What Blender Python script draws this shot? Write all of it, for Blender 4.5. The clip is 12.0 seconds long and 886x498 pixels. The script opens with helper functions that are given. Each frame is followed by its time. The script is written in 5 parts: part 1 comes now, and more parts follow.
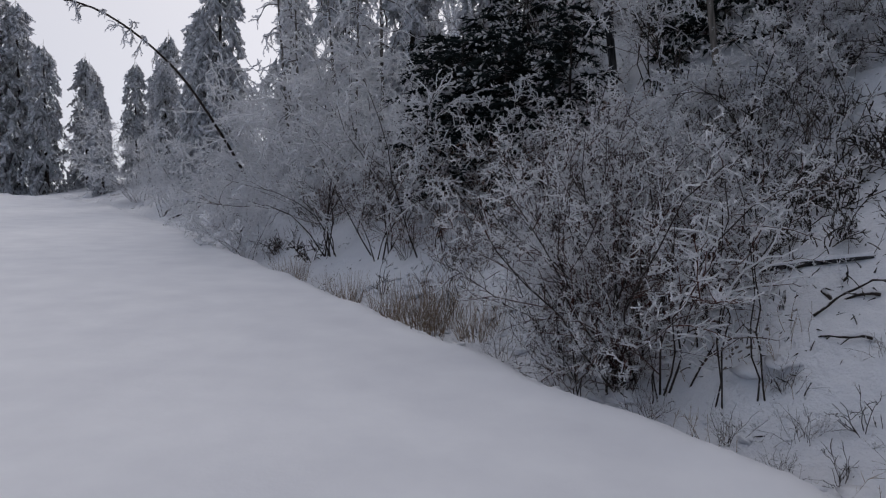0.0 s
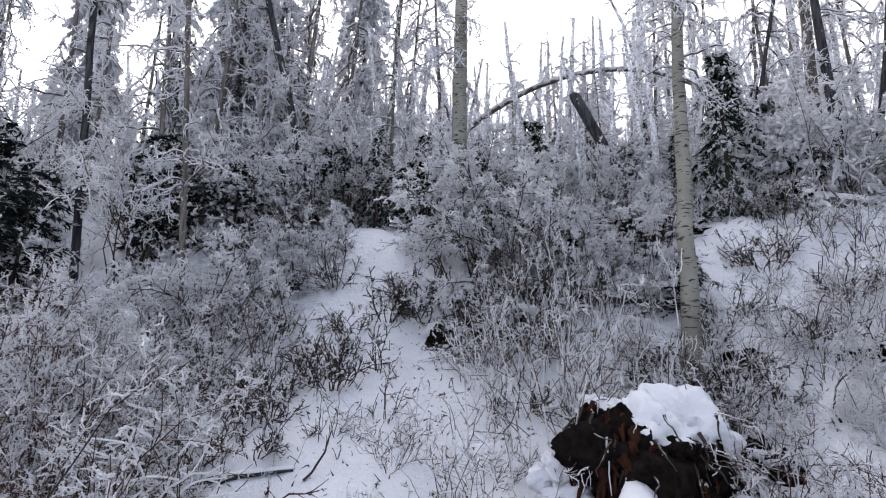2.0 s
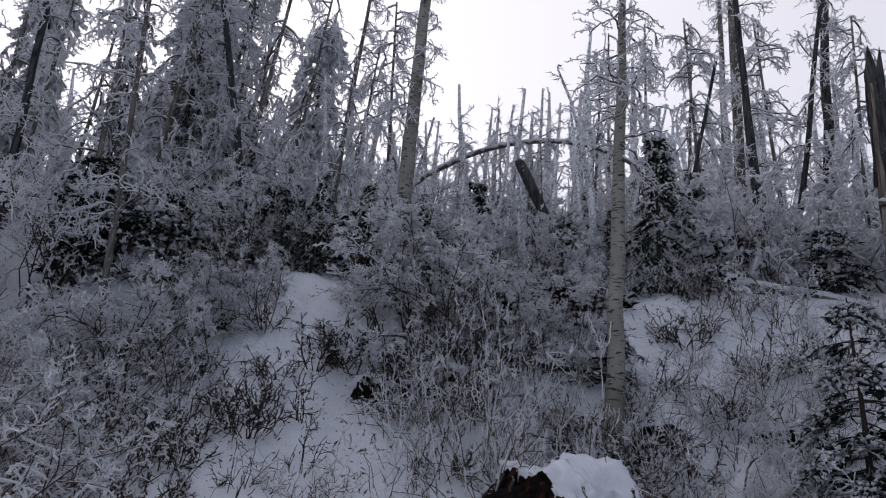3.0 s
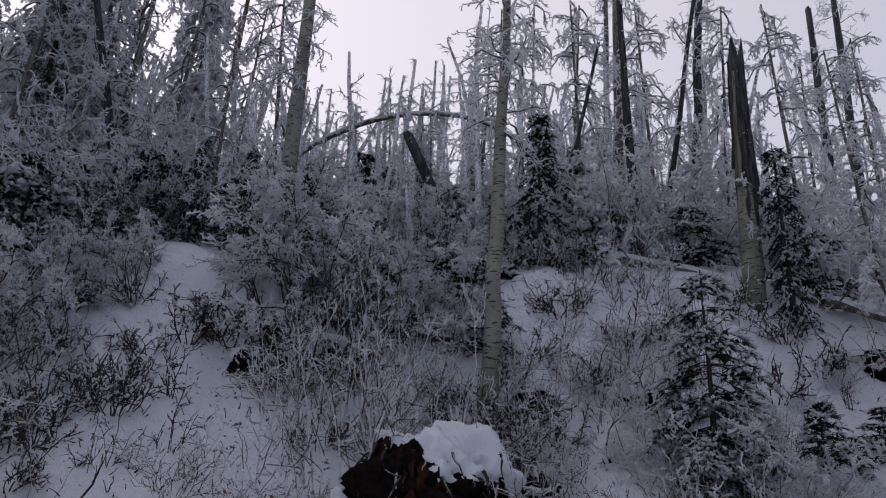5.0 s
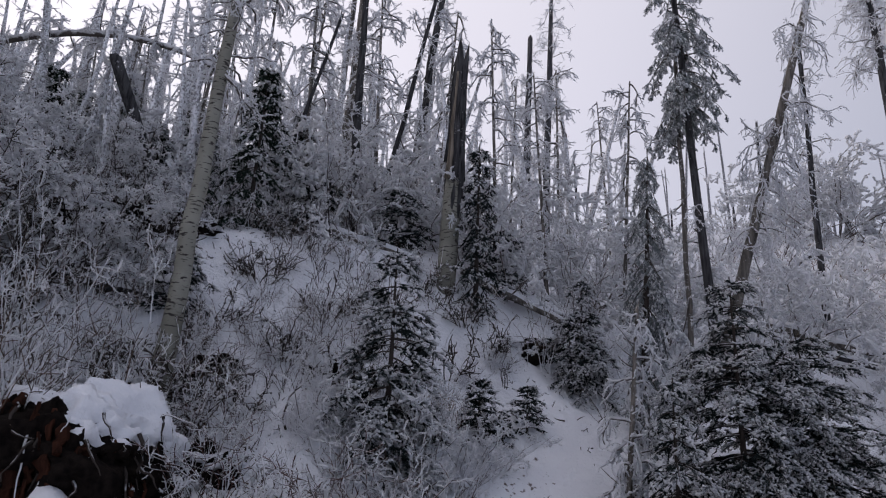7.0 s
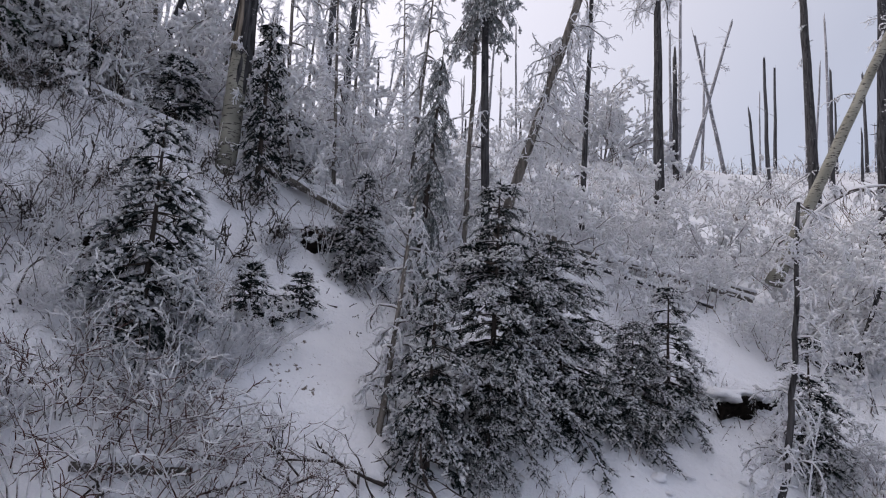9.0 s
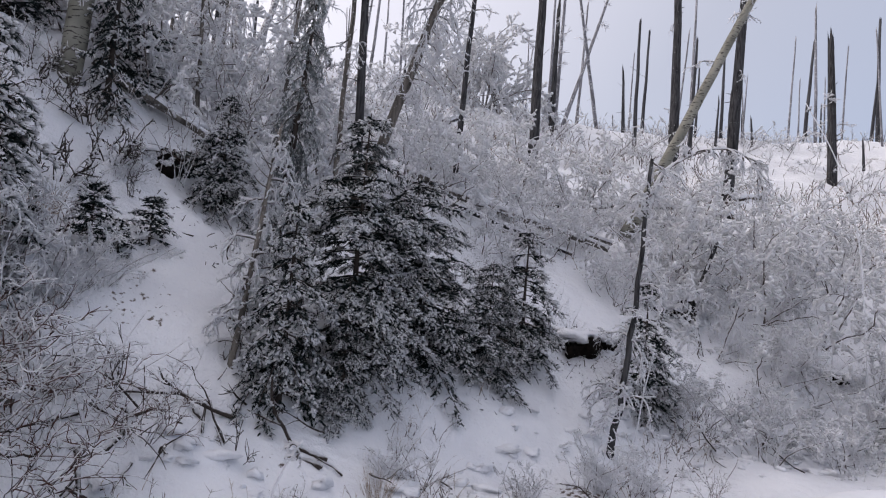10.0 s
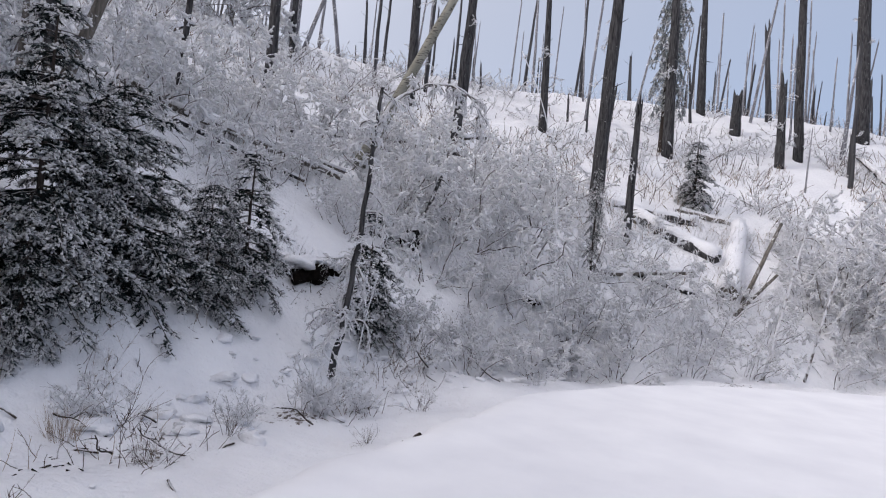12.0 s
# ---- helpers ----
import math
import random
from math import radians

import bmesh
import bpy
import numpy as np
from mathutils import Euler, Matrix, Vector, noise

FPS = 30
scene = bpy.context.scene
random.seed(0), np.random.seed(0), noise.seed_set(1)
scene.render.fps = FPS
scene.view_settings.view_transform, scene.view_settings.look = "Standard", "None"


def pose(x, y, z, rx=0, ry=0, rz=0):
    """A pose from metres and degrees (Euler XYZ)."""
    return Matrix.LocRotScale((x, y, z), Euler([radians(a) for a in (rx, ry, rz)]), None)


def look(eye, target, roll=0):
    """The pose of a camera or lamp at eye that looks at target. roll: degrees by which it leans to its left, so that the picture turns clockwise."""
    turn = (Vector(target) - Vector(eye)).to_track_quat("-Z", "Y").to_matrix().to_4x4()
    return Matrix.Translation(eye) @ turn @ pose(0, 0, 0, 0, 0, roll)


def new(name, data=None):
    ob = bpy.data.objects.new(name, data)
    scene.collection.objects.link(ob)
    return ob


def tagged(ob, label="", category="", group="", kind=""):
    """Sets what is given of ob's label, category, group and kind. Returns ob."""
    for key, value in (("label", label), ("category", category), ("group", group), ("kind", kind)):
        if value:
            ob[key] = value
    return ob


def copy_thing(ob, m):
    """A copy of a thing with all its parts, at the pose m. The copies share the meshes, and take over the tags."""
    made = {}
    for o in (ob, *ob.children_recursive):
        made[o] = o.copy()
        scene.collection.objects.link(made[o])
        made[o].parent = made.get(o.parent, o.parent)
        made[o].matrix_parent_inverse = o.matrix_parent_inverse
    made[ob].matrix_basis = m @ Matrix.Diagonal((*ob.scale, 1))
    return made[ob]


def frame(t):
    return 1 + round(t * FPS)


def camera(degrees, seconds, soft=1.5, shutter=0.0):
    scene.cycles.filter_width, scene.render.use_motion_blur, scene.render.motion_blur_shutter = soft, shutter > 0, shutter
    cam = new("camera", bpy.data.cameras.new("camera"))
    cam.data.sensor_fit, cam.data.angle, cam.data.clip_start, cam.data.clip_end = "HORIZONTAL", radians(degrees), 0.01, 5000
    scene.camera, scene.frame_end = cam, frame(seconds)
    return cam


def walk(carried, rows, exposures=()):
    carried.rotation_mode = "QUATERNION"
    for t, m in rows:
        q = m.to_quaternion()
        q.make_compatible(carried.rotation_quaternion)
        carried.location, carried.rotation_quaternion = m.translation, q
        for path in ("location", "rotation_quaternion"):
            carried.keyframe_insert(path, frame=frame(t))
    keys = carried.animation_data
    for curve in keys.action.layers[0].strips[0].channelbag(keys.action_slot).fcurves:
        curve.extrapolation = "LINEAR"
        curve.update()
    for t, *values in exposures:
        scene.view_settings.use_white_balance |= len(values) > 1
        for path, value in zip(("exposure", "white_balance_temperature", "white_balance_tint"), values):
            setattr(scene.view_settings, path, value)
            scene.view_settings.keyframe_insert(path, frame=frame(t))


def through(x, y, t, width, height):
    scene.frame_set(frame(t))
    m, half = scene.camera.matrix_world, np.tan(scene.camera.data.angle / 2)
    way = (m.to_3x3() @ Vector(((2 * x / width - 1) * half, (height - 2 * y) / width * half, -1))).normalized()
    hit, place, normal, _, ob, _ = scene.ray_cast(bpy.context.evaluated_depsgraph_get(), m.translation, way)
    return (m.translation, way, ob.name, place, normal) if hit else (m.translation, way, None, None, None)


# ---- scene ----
# Snowy mountain road seen from its middle, turning from the road ahead, over the wooded bank, to the burnt hillside behind.
cam = camera(67.43, 12.0, soft=1.15)
PATH = [
    (0.0, 0.051, 0.107, 1.615, 89.00, 1.00, 0.00),
    (0.5, 0.172, 0.095, 1.639, 90.83, -0.49, -7.88),
    (1.0, 0.252, 0.162, 1.659, 91.24, 0.16, -19.68),
    (1.5, 0.308, 0.188, 1.725, 96.23, -1.07, -35.07),
    (2.0, 0.332, 0.176, 1.765, 105.40, -1.02, -43.49),
    (2.5, 0.316, 0.183, 1.781, 108.73, -3.31, -47.38),
    (4.5, 0.402, 0.049, 1.820, 110.03, -2.48, -56.35),
    (5.0, 0.454, 0.021, 1.798, 108.32, -2.08, -58.79),
    (5.5, 0.520, -0.035, 1.788, 108.44, -2.53, -62.82),
    (6.0, 0.549, -0.134, 1.783, 107.70, -2.07, -67.35),
    (6.5, 0.612, -0.152, 1.769, 108.32, -3.47, -74.88),
    (7.0, 0.714, -0.101, 1.753, 107.13, -2.54, -83.75),
    (7.5, 0.776, -0.137, 1.736, 105.04, -2.76, -89.99),
    (9.5, 0.798, -0.366, 1.624, 97.09, -3.94, -106.71),
    (10.0, 0.801, -0.473, 1.618, 94.91, -4.93, -112.51),
    (10.5, 0.831, -0.573, 1.583, 93.34, -3.92, -116.96),
    (11.0, 0.829, -0.666, 1.560, 91.50, -4.59, -121.45),
    (11.5, 0.800, -0.688, 1.566, 90.27, -4.43, -126.90),
    (12.0, 0.816, -0.735, 1.566, 91.00, -5.55, -134.67),
]
EXPOSURE = [(0.0, -.33, 6550, 12), (0.5, -.38, 6600, 12), (1.0, .16, 6650, 12), (1.5, .87, 6700, 12), (2.0, .97, 6600, 13), (2.5, .23, 6450, 14), (4.5, -.45, 6350, 18), (5.5, -.43, 6350, 20), (6.5, -.34, 6400, 19), (7.5, .09, 6500, 16),
            (9.5, .32, 6650, 16), (10.5, .37, 6700, 15), (11.0, .39, 6680, 15), (12.0, .37, 6600, 14)]
walk(cam, [(t, pose(*p)) for t, *p in PATH], EXPOSURE)

# ---------------------------------------------------------------- sky and light
SUN_TURN, SUN_HEIGHT = radians(24), radians(36)
SUN_WAY = Vector((math.sin(SUN_TURN) * math.cos(SUN_HEIGHT), math.cos(SUN_TURN) * math.cos(SUN_HEIGHT), math.sin(SUN_HEIGHT)))
world = bpy.data.worlds.new("winter_sky")
scene.world = world
world.use_nodes = True
wn, wl = world.node_tree.nodes, world.node_tree.links
wn.clear()
sky = wn.new("ShaderNodeTexSky")
sky.sky_type, sky.sun_disc, sky.sun_elevation, sky.sun_rotation = "NISHITA", False, SUN_HEIGHT, SUN_TURN
sky.air_density, sky.dust_density, sky.altitude = 1.0, 2.0, 1500
blue = wn.new("ShaderNodeBackground")
blue.inputs["Strength"].default_value = .03
wl.new(sky.outputs["Color"], blue.inputs["Color"])
# thin high cloud, brightest round the veiled sun
place = wn.new("ShaderNodeTexCoord")
toward = wn.new("ShaderNodeVectorMath")
toward.operation = "DOT_PRODUCT"
toward.inputs[1].default_value = SUN_WAY
wl.new(place.outputs["Generated"], toward.inputs[0])
half = wn.new("ShaderNodeMath")
half.operation = "MULTIPLY_ADD"
half.inputs[1].default_value, half.inputs[2].default_value = .5, .5
wl.new(toward.outputs["Value"], half.inputs[0])
veil_ramp = wn.new("ShaderNodeValToRGB")
steps = ((0, (.25, .29, .38)), (.25, (.285, .35, .47)), (.5, (.445, .475, .545)), (.75, (.855, .85, .90)), (.84, (.98, .96, .99)), (1, (1.27, 1.23, 1.22)))
while len(veil_ramp.color_ramp.elements) < len(steps):
    veil_ramp.color_ramp.elements.new(.5)
for el, (p, c) in zip(veil_ramp.color_ramp.elements, steps):
    el.position, el.color = p, (*c, 1)
wl.new(half.outputs[0], veil_ramp.inputs["Fac"])
veil = wn.new("ShaderNodeBackground")
veil.inputs["Strength"].default_value = .85
wl.new(veil_ramp.outputs["Color"], veil.inputs["Color"])
both = wn.new("ShaderNodeAddShader")
wl.new(blue.outputs[0], both.inputs[0])
wl.new(veil.outputs[0], both.inputs[1])
wo = wn.new("ShaderNodeOutputWorld")
wl.new(both.outputs[0], wo.inputs["Surface"])
sun_data = bpy.data.lights.new("veiled_sun", "SUN")
sun_data.energy, sun_data.angle, sun_data.color = .95, radians(14), (1, .95, .88)
sun = new("veiled_sun", sun_data)
sun.matrix_world = look(SUN_WAY * 60, (0, 0, 0))

# ---------------------------------------------------------------- lie of the land
AHEAD = np.array((-math.sin(radians(32)), math.cos(radians(32))))   # along the road, uphill
ASIDE = np.array((math.cos(radians(32)), math.sin(radians(32))))    # from the road to the bank
ROAD_EDGE = np.array([(90, -38), (62, -16), (48, -4), (40, 1.2), (33, 3.4), (26, 4.1), (2.5, 4.1), (-2, 3.42), (-4.5, 2.46), (-7, 1.68), (-9.4, 1.08),
                      (-11.2, -.22), (-13.0, -2.45), (-14.0, -4.6), (-15.5, -9), (-18, -16), (-24, -30), (-40, -64)], float)
BANK_TOE = np.array([(92, -36), (63, -14), (49, -2.6), (41, 2.4), (33, 4.3), (26, 4.9), (0, 4.9), (-5.7, 4.6), (-9.5, 3.6), (-12, 2.5), (-14.2, .6), (-16, -2.5),
                     (-17.5, -6), (-20, -14), (-26, -29), (-42, -63)], float)
GRADE = np.array([(-80, -.6), (-30, -.3), (-12, 0), (1.5, 0), (5, .3), (10, .8), (19, 1.66), (27, 2.5), (36, 3.7), (45, 4.6), (60, 5.2), (120, 6)], float)


def value_noise(x, y, seed):
    """Smooth noise between -1 and 1 with cells of one unit."""
    table = np.random.default_rng(seed).uniform(-1, 1, (64, 64))
    i, j = np.floor(x).astype(int), np.floor(y).astype(int)
    a, b = x - i, y - j
    a, b = a * a * (3 - 2 * a), b * b * (3 - 2 * b)
    g = lambda p, q: table[p % 64, q % 64]
    return (g(i, j) * (1 - a) + g(i + 1, j) * a) * (1 - b) + (g(i, j + 1) * (1 - a) + g(i + 1, j + 1) * a) * b


def beyond(line, u, v):
    """Signed distance past a line of the plan, towards the bank."""
    best, sign = np.full(u.shape, 1e9), np.ones(u.shape)
    for (u0, v0), (u1, v1) in zip(line[:-1], line[1:]):
        du, dv = u1 - u0, v1 - v0
        s = np.clip(((u - u0) * du + (v - v0) * dv) / (du * du + dv * dv), 0, 1)
        gap = np.hypot(u - u0 - s * du, v - v0 - s * dv)
        near = gap < best
        best = np.where(near, gap, best)
        sign = np.where(near, np.where((v - v0) * du - (u - u0) * dv < 0, 1, -1), sign)
    return best * sign


def plan(x, y):
    x, y = np.asarray(x, float), np.asarray(y, float)
    return x * AHEAD[0] + y * AHEAD[1], x * ASIDE[0] + y * ASIDE[1]


def road_height(x, y):
    u, v = plan(x, y)
    return np.interp(u, GRADE[:, 0], GRADE[:, 1])


def height(x, y):
    """The ground under the snow-covered road, the ditch, the bank and the hill above it."""
    u, v = plan(x, y)
    level = np.interp(u, GRADE[:, 0], GRADE[:, 1])
    e, q = beyond(ROAD_EDGE, u, v), beyond(BANK_TOE, u, v)
    shallow = np.clip((-u - 11) / 6, 0, 1)           # behind, the hill begins more gently
    top = 5.9 - 2.2 * shallow
    rise = 0.72 * np.clip(q, 0, top) + (.43 + .11 * shallow) * np.clip(q - top, 0, 15.5) + .15 * np.clip(q - top - 15.5, 0, 30) - .08 * np.clip(q - top - 60, 0, 400)
    brow = np.interp(u, (-9, -5.5, 14, 22), (0, 1, 1, 0))          # the upper bank steepens to a brow with a bench behind it
    ease = lambda p: np.clip(p, 0, 1) ** 2 * (3 - 2 * np.clip(p, 0, 1))
    rise = rise + brow * .98 * (ease((q - 3.7) / 2.7) - ease((q - 6.6) / 5.5))
    rise = rise * np.interp(u, (16, 30, 44, 70), (1, .75, .3, .2))
    soft = np.where(q < 0, 0, 1 - np.exp(-np.clip(q, 0, 50) * 2.2))
    dip = -.34 * np.clip(e / .5, 0, 1)
    under = -.16 - .05 * np.clip(-e - 5.5, 0, 60)     # below the road's snow; the far verge falls away
    z = level + np.where(e < 0, under, dip + rise * soft)
    rough = np.clip(e / 1.5, 0, 1)
    z = z + rough * (.13 * value_noise(x / 1.7 + 7, y / 1.7, 1) + .09 * value_noise(x / .65, y / .65 + 3, 2) + .035 * value_noise(x / .34 + 5, y / .34, 4)) + .5 * np.clip((q - 8) / 10, 0, 1) * value_noise(x / 9, y / 9, 3)
    return z
# ---------------------------------------------------------------- materials
def shader(name, rough=.8):
    m = bpy.data.materials.new(name)
    m.use_nodes = True
    nodes, links = m.node_tree.nodes, m.node_tree.links
    bsdf = nodes["Principled BSDF"]
    bsdf.inputs["Roughness"].default_value = rough
    bsdf.inputs["Specular IOR Level"].default_value = .25
    return m, nodes, links, bsdf


def noise_node(nodes, links, scale, detail=4.0, stretch=None, coord="Object"):
    tc = nodes.new("ShaderNodeTexCoord")
    n = nodes.new("ShaderNodeTexNoise")
    n.inputs["Scale"].default_value, n.inputs["Detail"].default_value = scale, detail
    if stretch:
        mp = nodes.new("ShaderNodeMapping")
        mp.inputs["Scale"].default_value = stretch
        links.new(tc.outputs[coord], mp.inputs["Vector"])
        links.new(mp.outputs["Vector"], n.inputs["Vector"])
    else:
        links.new(tc.outputs[coord], n.inputs["Vector"])
    return n


def ramp_node(nodes, links, fac, stops):
    r = nodes.new("ShaderNodeValToRGB")
    els = r.color_ramp.elements
    while len(els) < len(stops):
        els.new(.5)
    for el, (p, c) in zip(els, stops):
        el.position, el.color = p, (*c, 1) if len(c) == 3 else c
    links.new(fac, r.inputs["Fac"])
    return r


def mix_node(nodes, links, fac, a, b, kind="MIX"):
    m = nodes.new("ShaderNodeMix")
    m.data_type, m.blend_type = "RGBA", kind
    for sock, val in ((m.inputs["Factor"], fac), (m.inputs["A"], a), (m.inputs["B"], b)):
        if isinstance(val, (int, float)):
            sock.default_value = val
        elif isinstance(val, tuple):
            sock.default_value = (*val, 1)
        else:
            links.new(val, sock)
    return m.outputs["Result"]


def math_node(nodes, links, op, a, b=0.0, clamp=False):
    m = nodes.new("ShaderNodeMath")
    m.operation, m.use_clamp = op, clamp
    for sock, val in zip(m.inputs, (a, b)):
        if isinstance(val, (int, float)):
            sock.default_value = val
        else:
            links.new(val, sock)
    return m.outputs[0]


def bump_to(nodes, links, bsdf, value, strength, distance):
    b = nodes.new("ShaderNodeBump")
    b.inputs["Strength"].default_value, b.inputs["Distance"].default_value = strength, distance
    links.new(value, b.inputs["Height"])
    links.new(b.outputs["Normal"], bsdf.inputs["Normal"])


SNOW = (.80, .81, .84)
RIME = (.88, .885, .91)


def snow_material(name, lumps, litter):
    m, n, l, b = shader(name, .75)
    fine, broad = noise_node(n, l, 38, 6), noise_node(n, l, 1.3, 5)
    base = ramp_node(n, l, broad.outputs["Fac"], [(.25, (.70, .71, .75)), (.7, SNOW)]).outputs["Color"]
    if litter:
        specks = noise_node(n, l, 15, 4)
        patch = noise_node(n, l, .75, 5)
        dirt = math_node(n, l, "ADD", specks.outputs["Fac"], math_node(n, l, "MULTIPLY", math_node(n, l, "SUBTRACT", patch.outputs["Fac"], .5), 1.5))
        dirt = ramp_node(n, l, dirt, [(.80, (0, 0, 0)), (.88, (1, 1, 1))]).outputs["Color"]
        base = mix_node(n, l, math_node(n, l, "MULTIPLY", dirt, litter), base, (.09, .065, .05))
    l.new(base, b.inputs["Base Color"])
    h = math_node(n, l, "ADD", math_node(n, l, "MULTIPLY", fine.outputs["Fac"], .25), noise_node(n, l, 7, 5).outputs["Fac"])
    bump_to(n, l, b, h, lumps, .07)
    b.inputs["Subsurface Weight"].default_value = 0
    return m


def glow_through(m, n, l, b, tint, share):
    """Rime crystals pass light on to their far side."""
    t = n.new("ShaderNodeBsdfTranslucent")
    t.inputs["Color"].default_value = (*tint, 1)
    mix = n.new("ShaderNodeMixShader")
    if isinstance(share, float):
        mix.inputs["Fac"].default_value = share
    else:
        l.new(share, mix.inputs["Fac"])
    l.new(b.outputs[0], mix.inputs[1])
    l.new(t.outputs[0], mix.inputs[2])
    l.new(mix.outputs[0], n["Material Output"].inputs["Surface"])


def twig_material(name, bark, dark, frost, rim=RIME, lift=0.0):
    """Bark with rime: thick on the sides that the sky sees, patchy elsewhere."""
    m, n, l, b = shader(name, .9)
    b.inputs["Specular IOR Level"].default_value = .08
    geo = n.new("ShaderNodeNewGeometry")
    sep = n.new("ShaderNodeSeparateXYZ")
    l.new(geo.outputs["Normal"], sep.inputs[0])
    patches = noise_node(n, l, 9, 3)
    island = geo.outputs["Random Per Island"]
    tone = mix_node(n, l, island, bark, dark)
    cover = math_node(n, l, "ADD", math_node(n, l, "MULTIPLY", sep.outputs["Z"], .38), math_node(n, l, "MULTIPLY", patches.outputs["Fac"], 1.1))
    cover = math_node(n, l, "ADD", cover, math_node(n, l, "MULTIPLY", island, .35))
    if lift:                                            # the tops stand free and gather more rime
        tc = n.new("ShaderNodeTexCoord")
        up = n.new("ShaderNodeSeparateXYZ")
        l.new(tc.outputs["Generated"], up.inputs[0])
        cover = math_node(n, l, "ADD", cover, math_node(n, l, "MULTIPLY", math_node(n, l, "SUBTRACT", up.outputs["Z"], .55), lift))
    cover = math_node(n, l, "MULTIPLY", math_node(n, l, "SUBTRACT", cover, 1.25 - frost), 4.0, clamp=True)
    l.new(mix_node(n, l, cover, tone, rim), b.inputs["Base Color"])
    glow_through(m, n, l, b, rim, math_node(n, l, "MULTIPLY", cover, .52))
    return m


def bark_material(name, light, dark, scale, frost=0.0, stretch=(1, 1, .25), relief=.02):
    m, n, l, b = shader(name, .95)
    b.inputs["Specular IOR Level"].default_value = .06
    ridges, broad = noise_node(n, l, scale, 6, stretch), noise_node(n, l, 2.2, 4)
    tone = ramp_node(n, l, ridges.outputs["Fac"], [(.32, dark), (.62, light)]).outputs["Color"]
    tone = mix_node(n, l, math_node(n, l, "MULTIPLY", broad.outputs["Fac"], .5), tone, dark)
    if frost:
        geo = n.new("ShaderNodeNewGeometry")
        fine = noise_node(n, l, 23, 5)
        cover = math_node(n, l, "MULTIPLY", math_node(n, l, "SUBTRACT", math_node(n, l, "ADD", fine.outputs["Fac"], math_node(n, l, "MULTIPLY", broad.outputs["Fac"], .5)), 1.1 - frost), 5.0, clamp=True)
        tone = mix_node(n, l, cover, tone, RIME)
    l.new(tone, b.inputs["Base Color"])
    bump_to(n, l, b, ridges.outputs["Fac"], .8, relief)
    return m


def aspen_material(name):
    m, n, l, b = shader(name, .7)
    broad, fine = noise_node(n, l, 1.7, 5), noise_node(n, l, 30, 4)
    tone = ramp_node(n, l, broad.outputs["Fac"], [(.3, (.14, .137, .112)), (.7, (.30, .295, .255))]).outputs["Color"]
    tone = mix_node(n, l, math_node(n, l, "MULTIPLY", fine.outputs["Fac"], .35), tone, (.20, .20, .17))
    bands = noise_node(n, l, 7, 3, (1.2, 1.2, 5.5))
    marks = ramp_node(n, l, bands.outputs["Fac"], [(.575, (0, 0, 0)), (.61, (1, 1, 1))]).outputs["Color"]
    tone = mix_node(n, l, marks, tone, (.035, .03, .028))
    l.new(tone, b.inputs["Base Color"])
    bump_to(n, l, b, bands.outputs["Fac"], .5, .01)
    return m


def needle_material(name, light, dark, shade=.6, through=0.0):
    m, n, l, b = shader(name, .8)
    b.inputs["Specular IOR Level"].default_value = .06
    geo = n.new("ShaderNodeNewGeometry")
    tone = mix_node(n, l, geo.outputs["Random Per Island"], light, dark)
    patch = noise_node(n, l, 1.5, 3)
    l.new(mix_node(n, l, math_node(n, l, "MULTIPLY", patch.outputs["Fac"], shade), tone, (.02, .028, .03)), b.inputs["Base Color"])
    if through:
        glow_through(m, n, l, b, light, through)
    return m


def rime_material(name, tint=RIME):
    m, n, l, b = shader(name, .8)
    geo = n.new("ShaderNodeNewGeometry")
    l.new(mix_node(n, l, geo.outputs["Random Per Island"], tint, tuple(c * .72 for c in tint)), b.inputs["Base Color"])
    glow_through(m, n, l, b, tint, .52)
    return m


M_ROAD = snow_material("road_snow", .07, 0)
M_BANK = snow_material("bank_snow", .8, .95)
M_CAP = snow_material("snow_cap", .5, .25)
M_RED_TWIG = twig_material("reddish_twig", (.11, .055, .046), (.045, .026, .023), .46, lift=.6)
M_BROWN_TWIG = twig_material("brown_twig", (.14, .10, .08), (.05, .04, .035), .56, lift=.7)
M_WHITE_TWIG = twig_material("rimed_twig", (.16, .14, .13), (.09, .08, .075), 1.32, lift=.3)
M_HOAR = twig_material("hoar_twig", (.42, .41, .41), (.24, .23, .23), 1.55)
M_STEM = twig_material("stem_bark", (.075, .06, .053), (.03, .026, .024), .30)
M_PALE_STEM = twig_material("rimed_stem", (.15, .13, .12), (.08, .07, .065), .72)
M_DRY = twig_material("dry_leaf", (.20, .11, .07), (.10, .05, .035), .35)
M_GRASS = twig_material("dry_grass", (.34, .26, .18), (.18, .13, .10), .45)
M_ASPEN = aspen_material("aspen_bark")
M_CHAR = bark_material("charred_bark", (.095, .094, .098), (.016, .016, .018), 26, .16, (1, 1, .12))
M_CHAR_FAR = bark_material("weathered_char", (.10, .10, .105), (.035, .035, .04), 9, .16, (1, 1, .1))
# Paler than the near char; distance haze is put into the colour, besides rime.
M_HAZED_CHAR = bark_material("pale_weathered_trunk", (.30, .30, .33), (.10, .10, .11), 7, .30, (1, 1, .1))
M_GREY = bark_material("grey_dead_wood", (.22, .20, .18), (.06, .055, .05), 22, .26, (1, 1, .1))
M_SPLIT = bark_material("split_wood", (.30, .26, .21), (.05, .04, .035), 30, .10, (1, 1, .06))
M_ROT = bark_material("rotten_red_wood", (.075, .029, .018), (.008, .005, .004), 14, .05, (1, 1, .22), .09)
# Almost black brown for the stump's core, the clods and the litter.
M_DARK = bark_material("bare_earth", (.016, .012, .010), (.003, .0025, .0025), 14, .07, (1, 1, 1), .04)
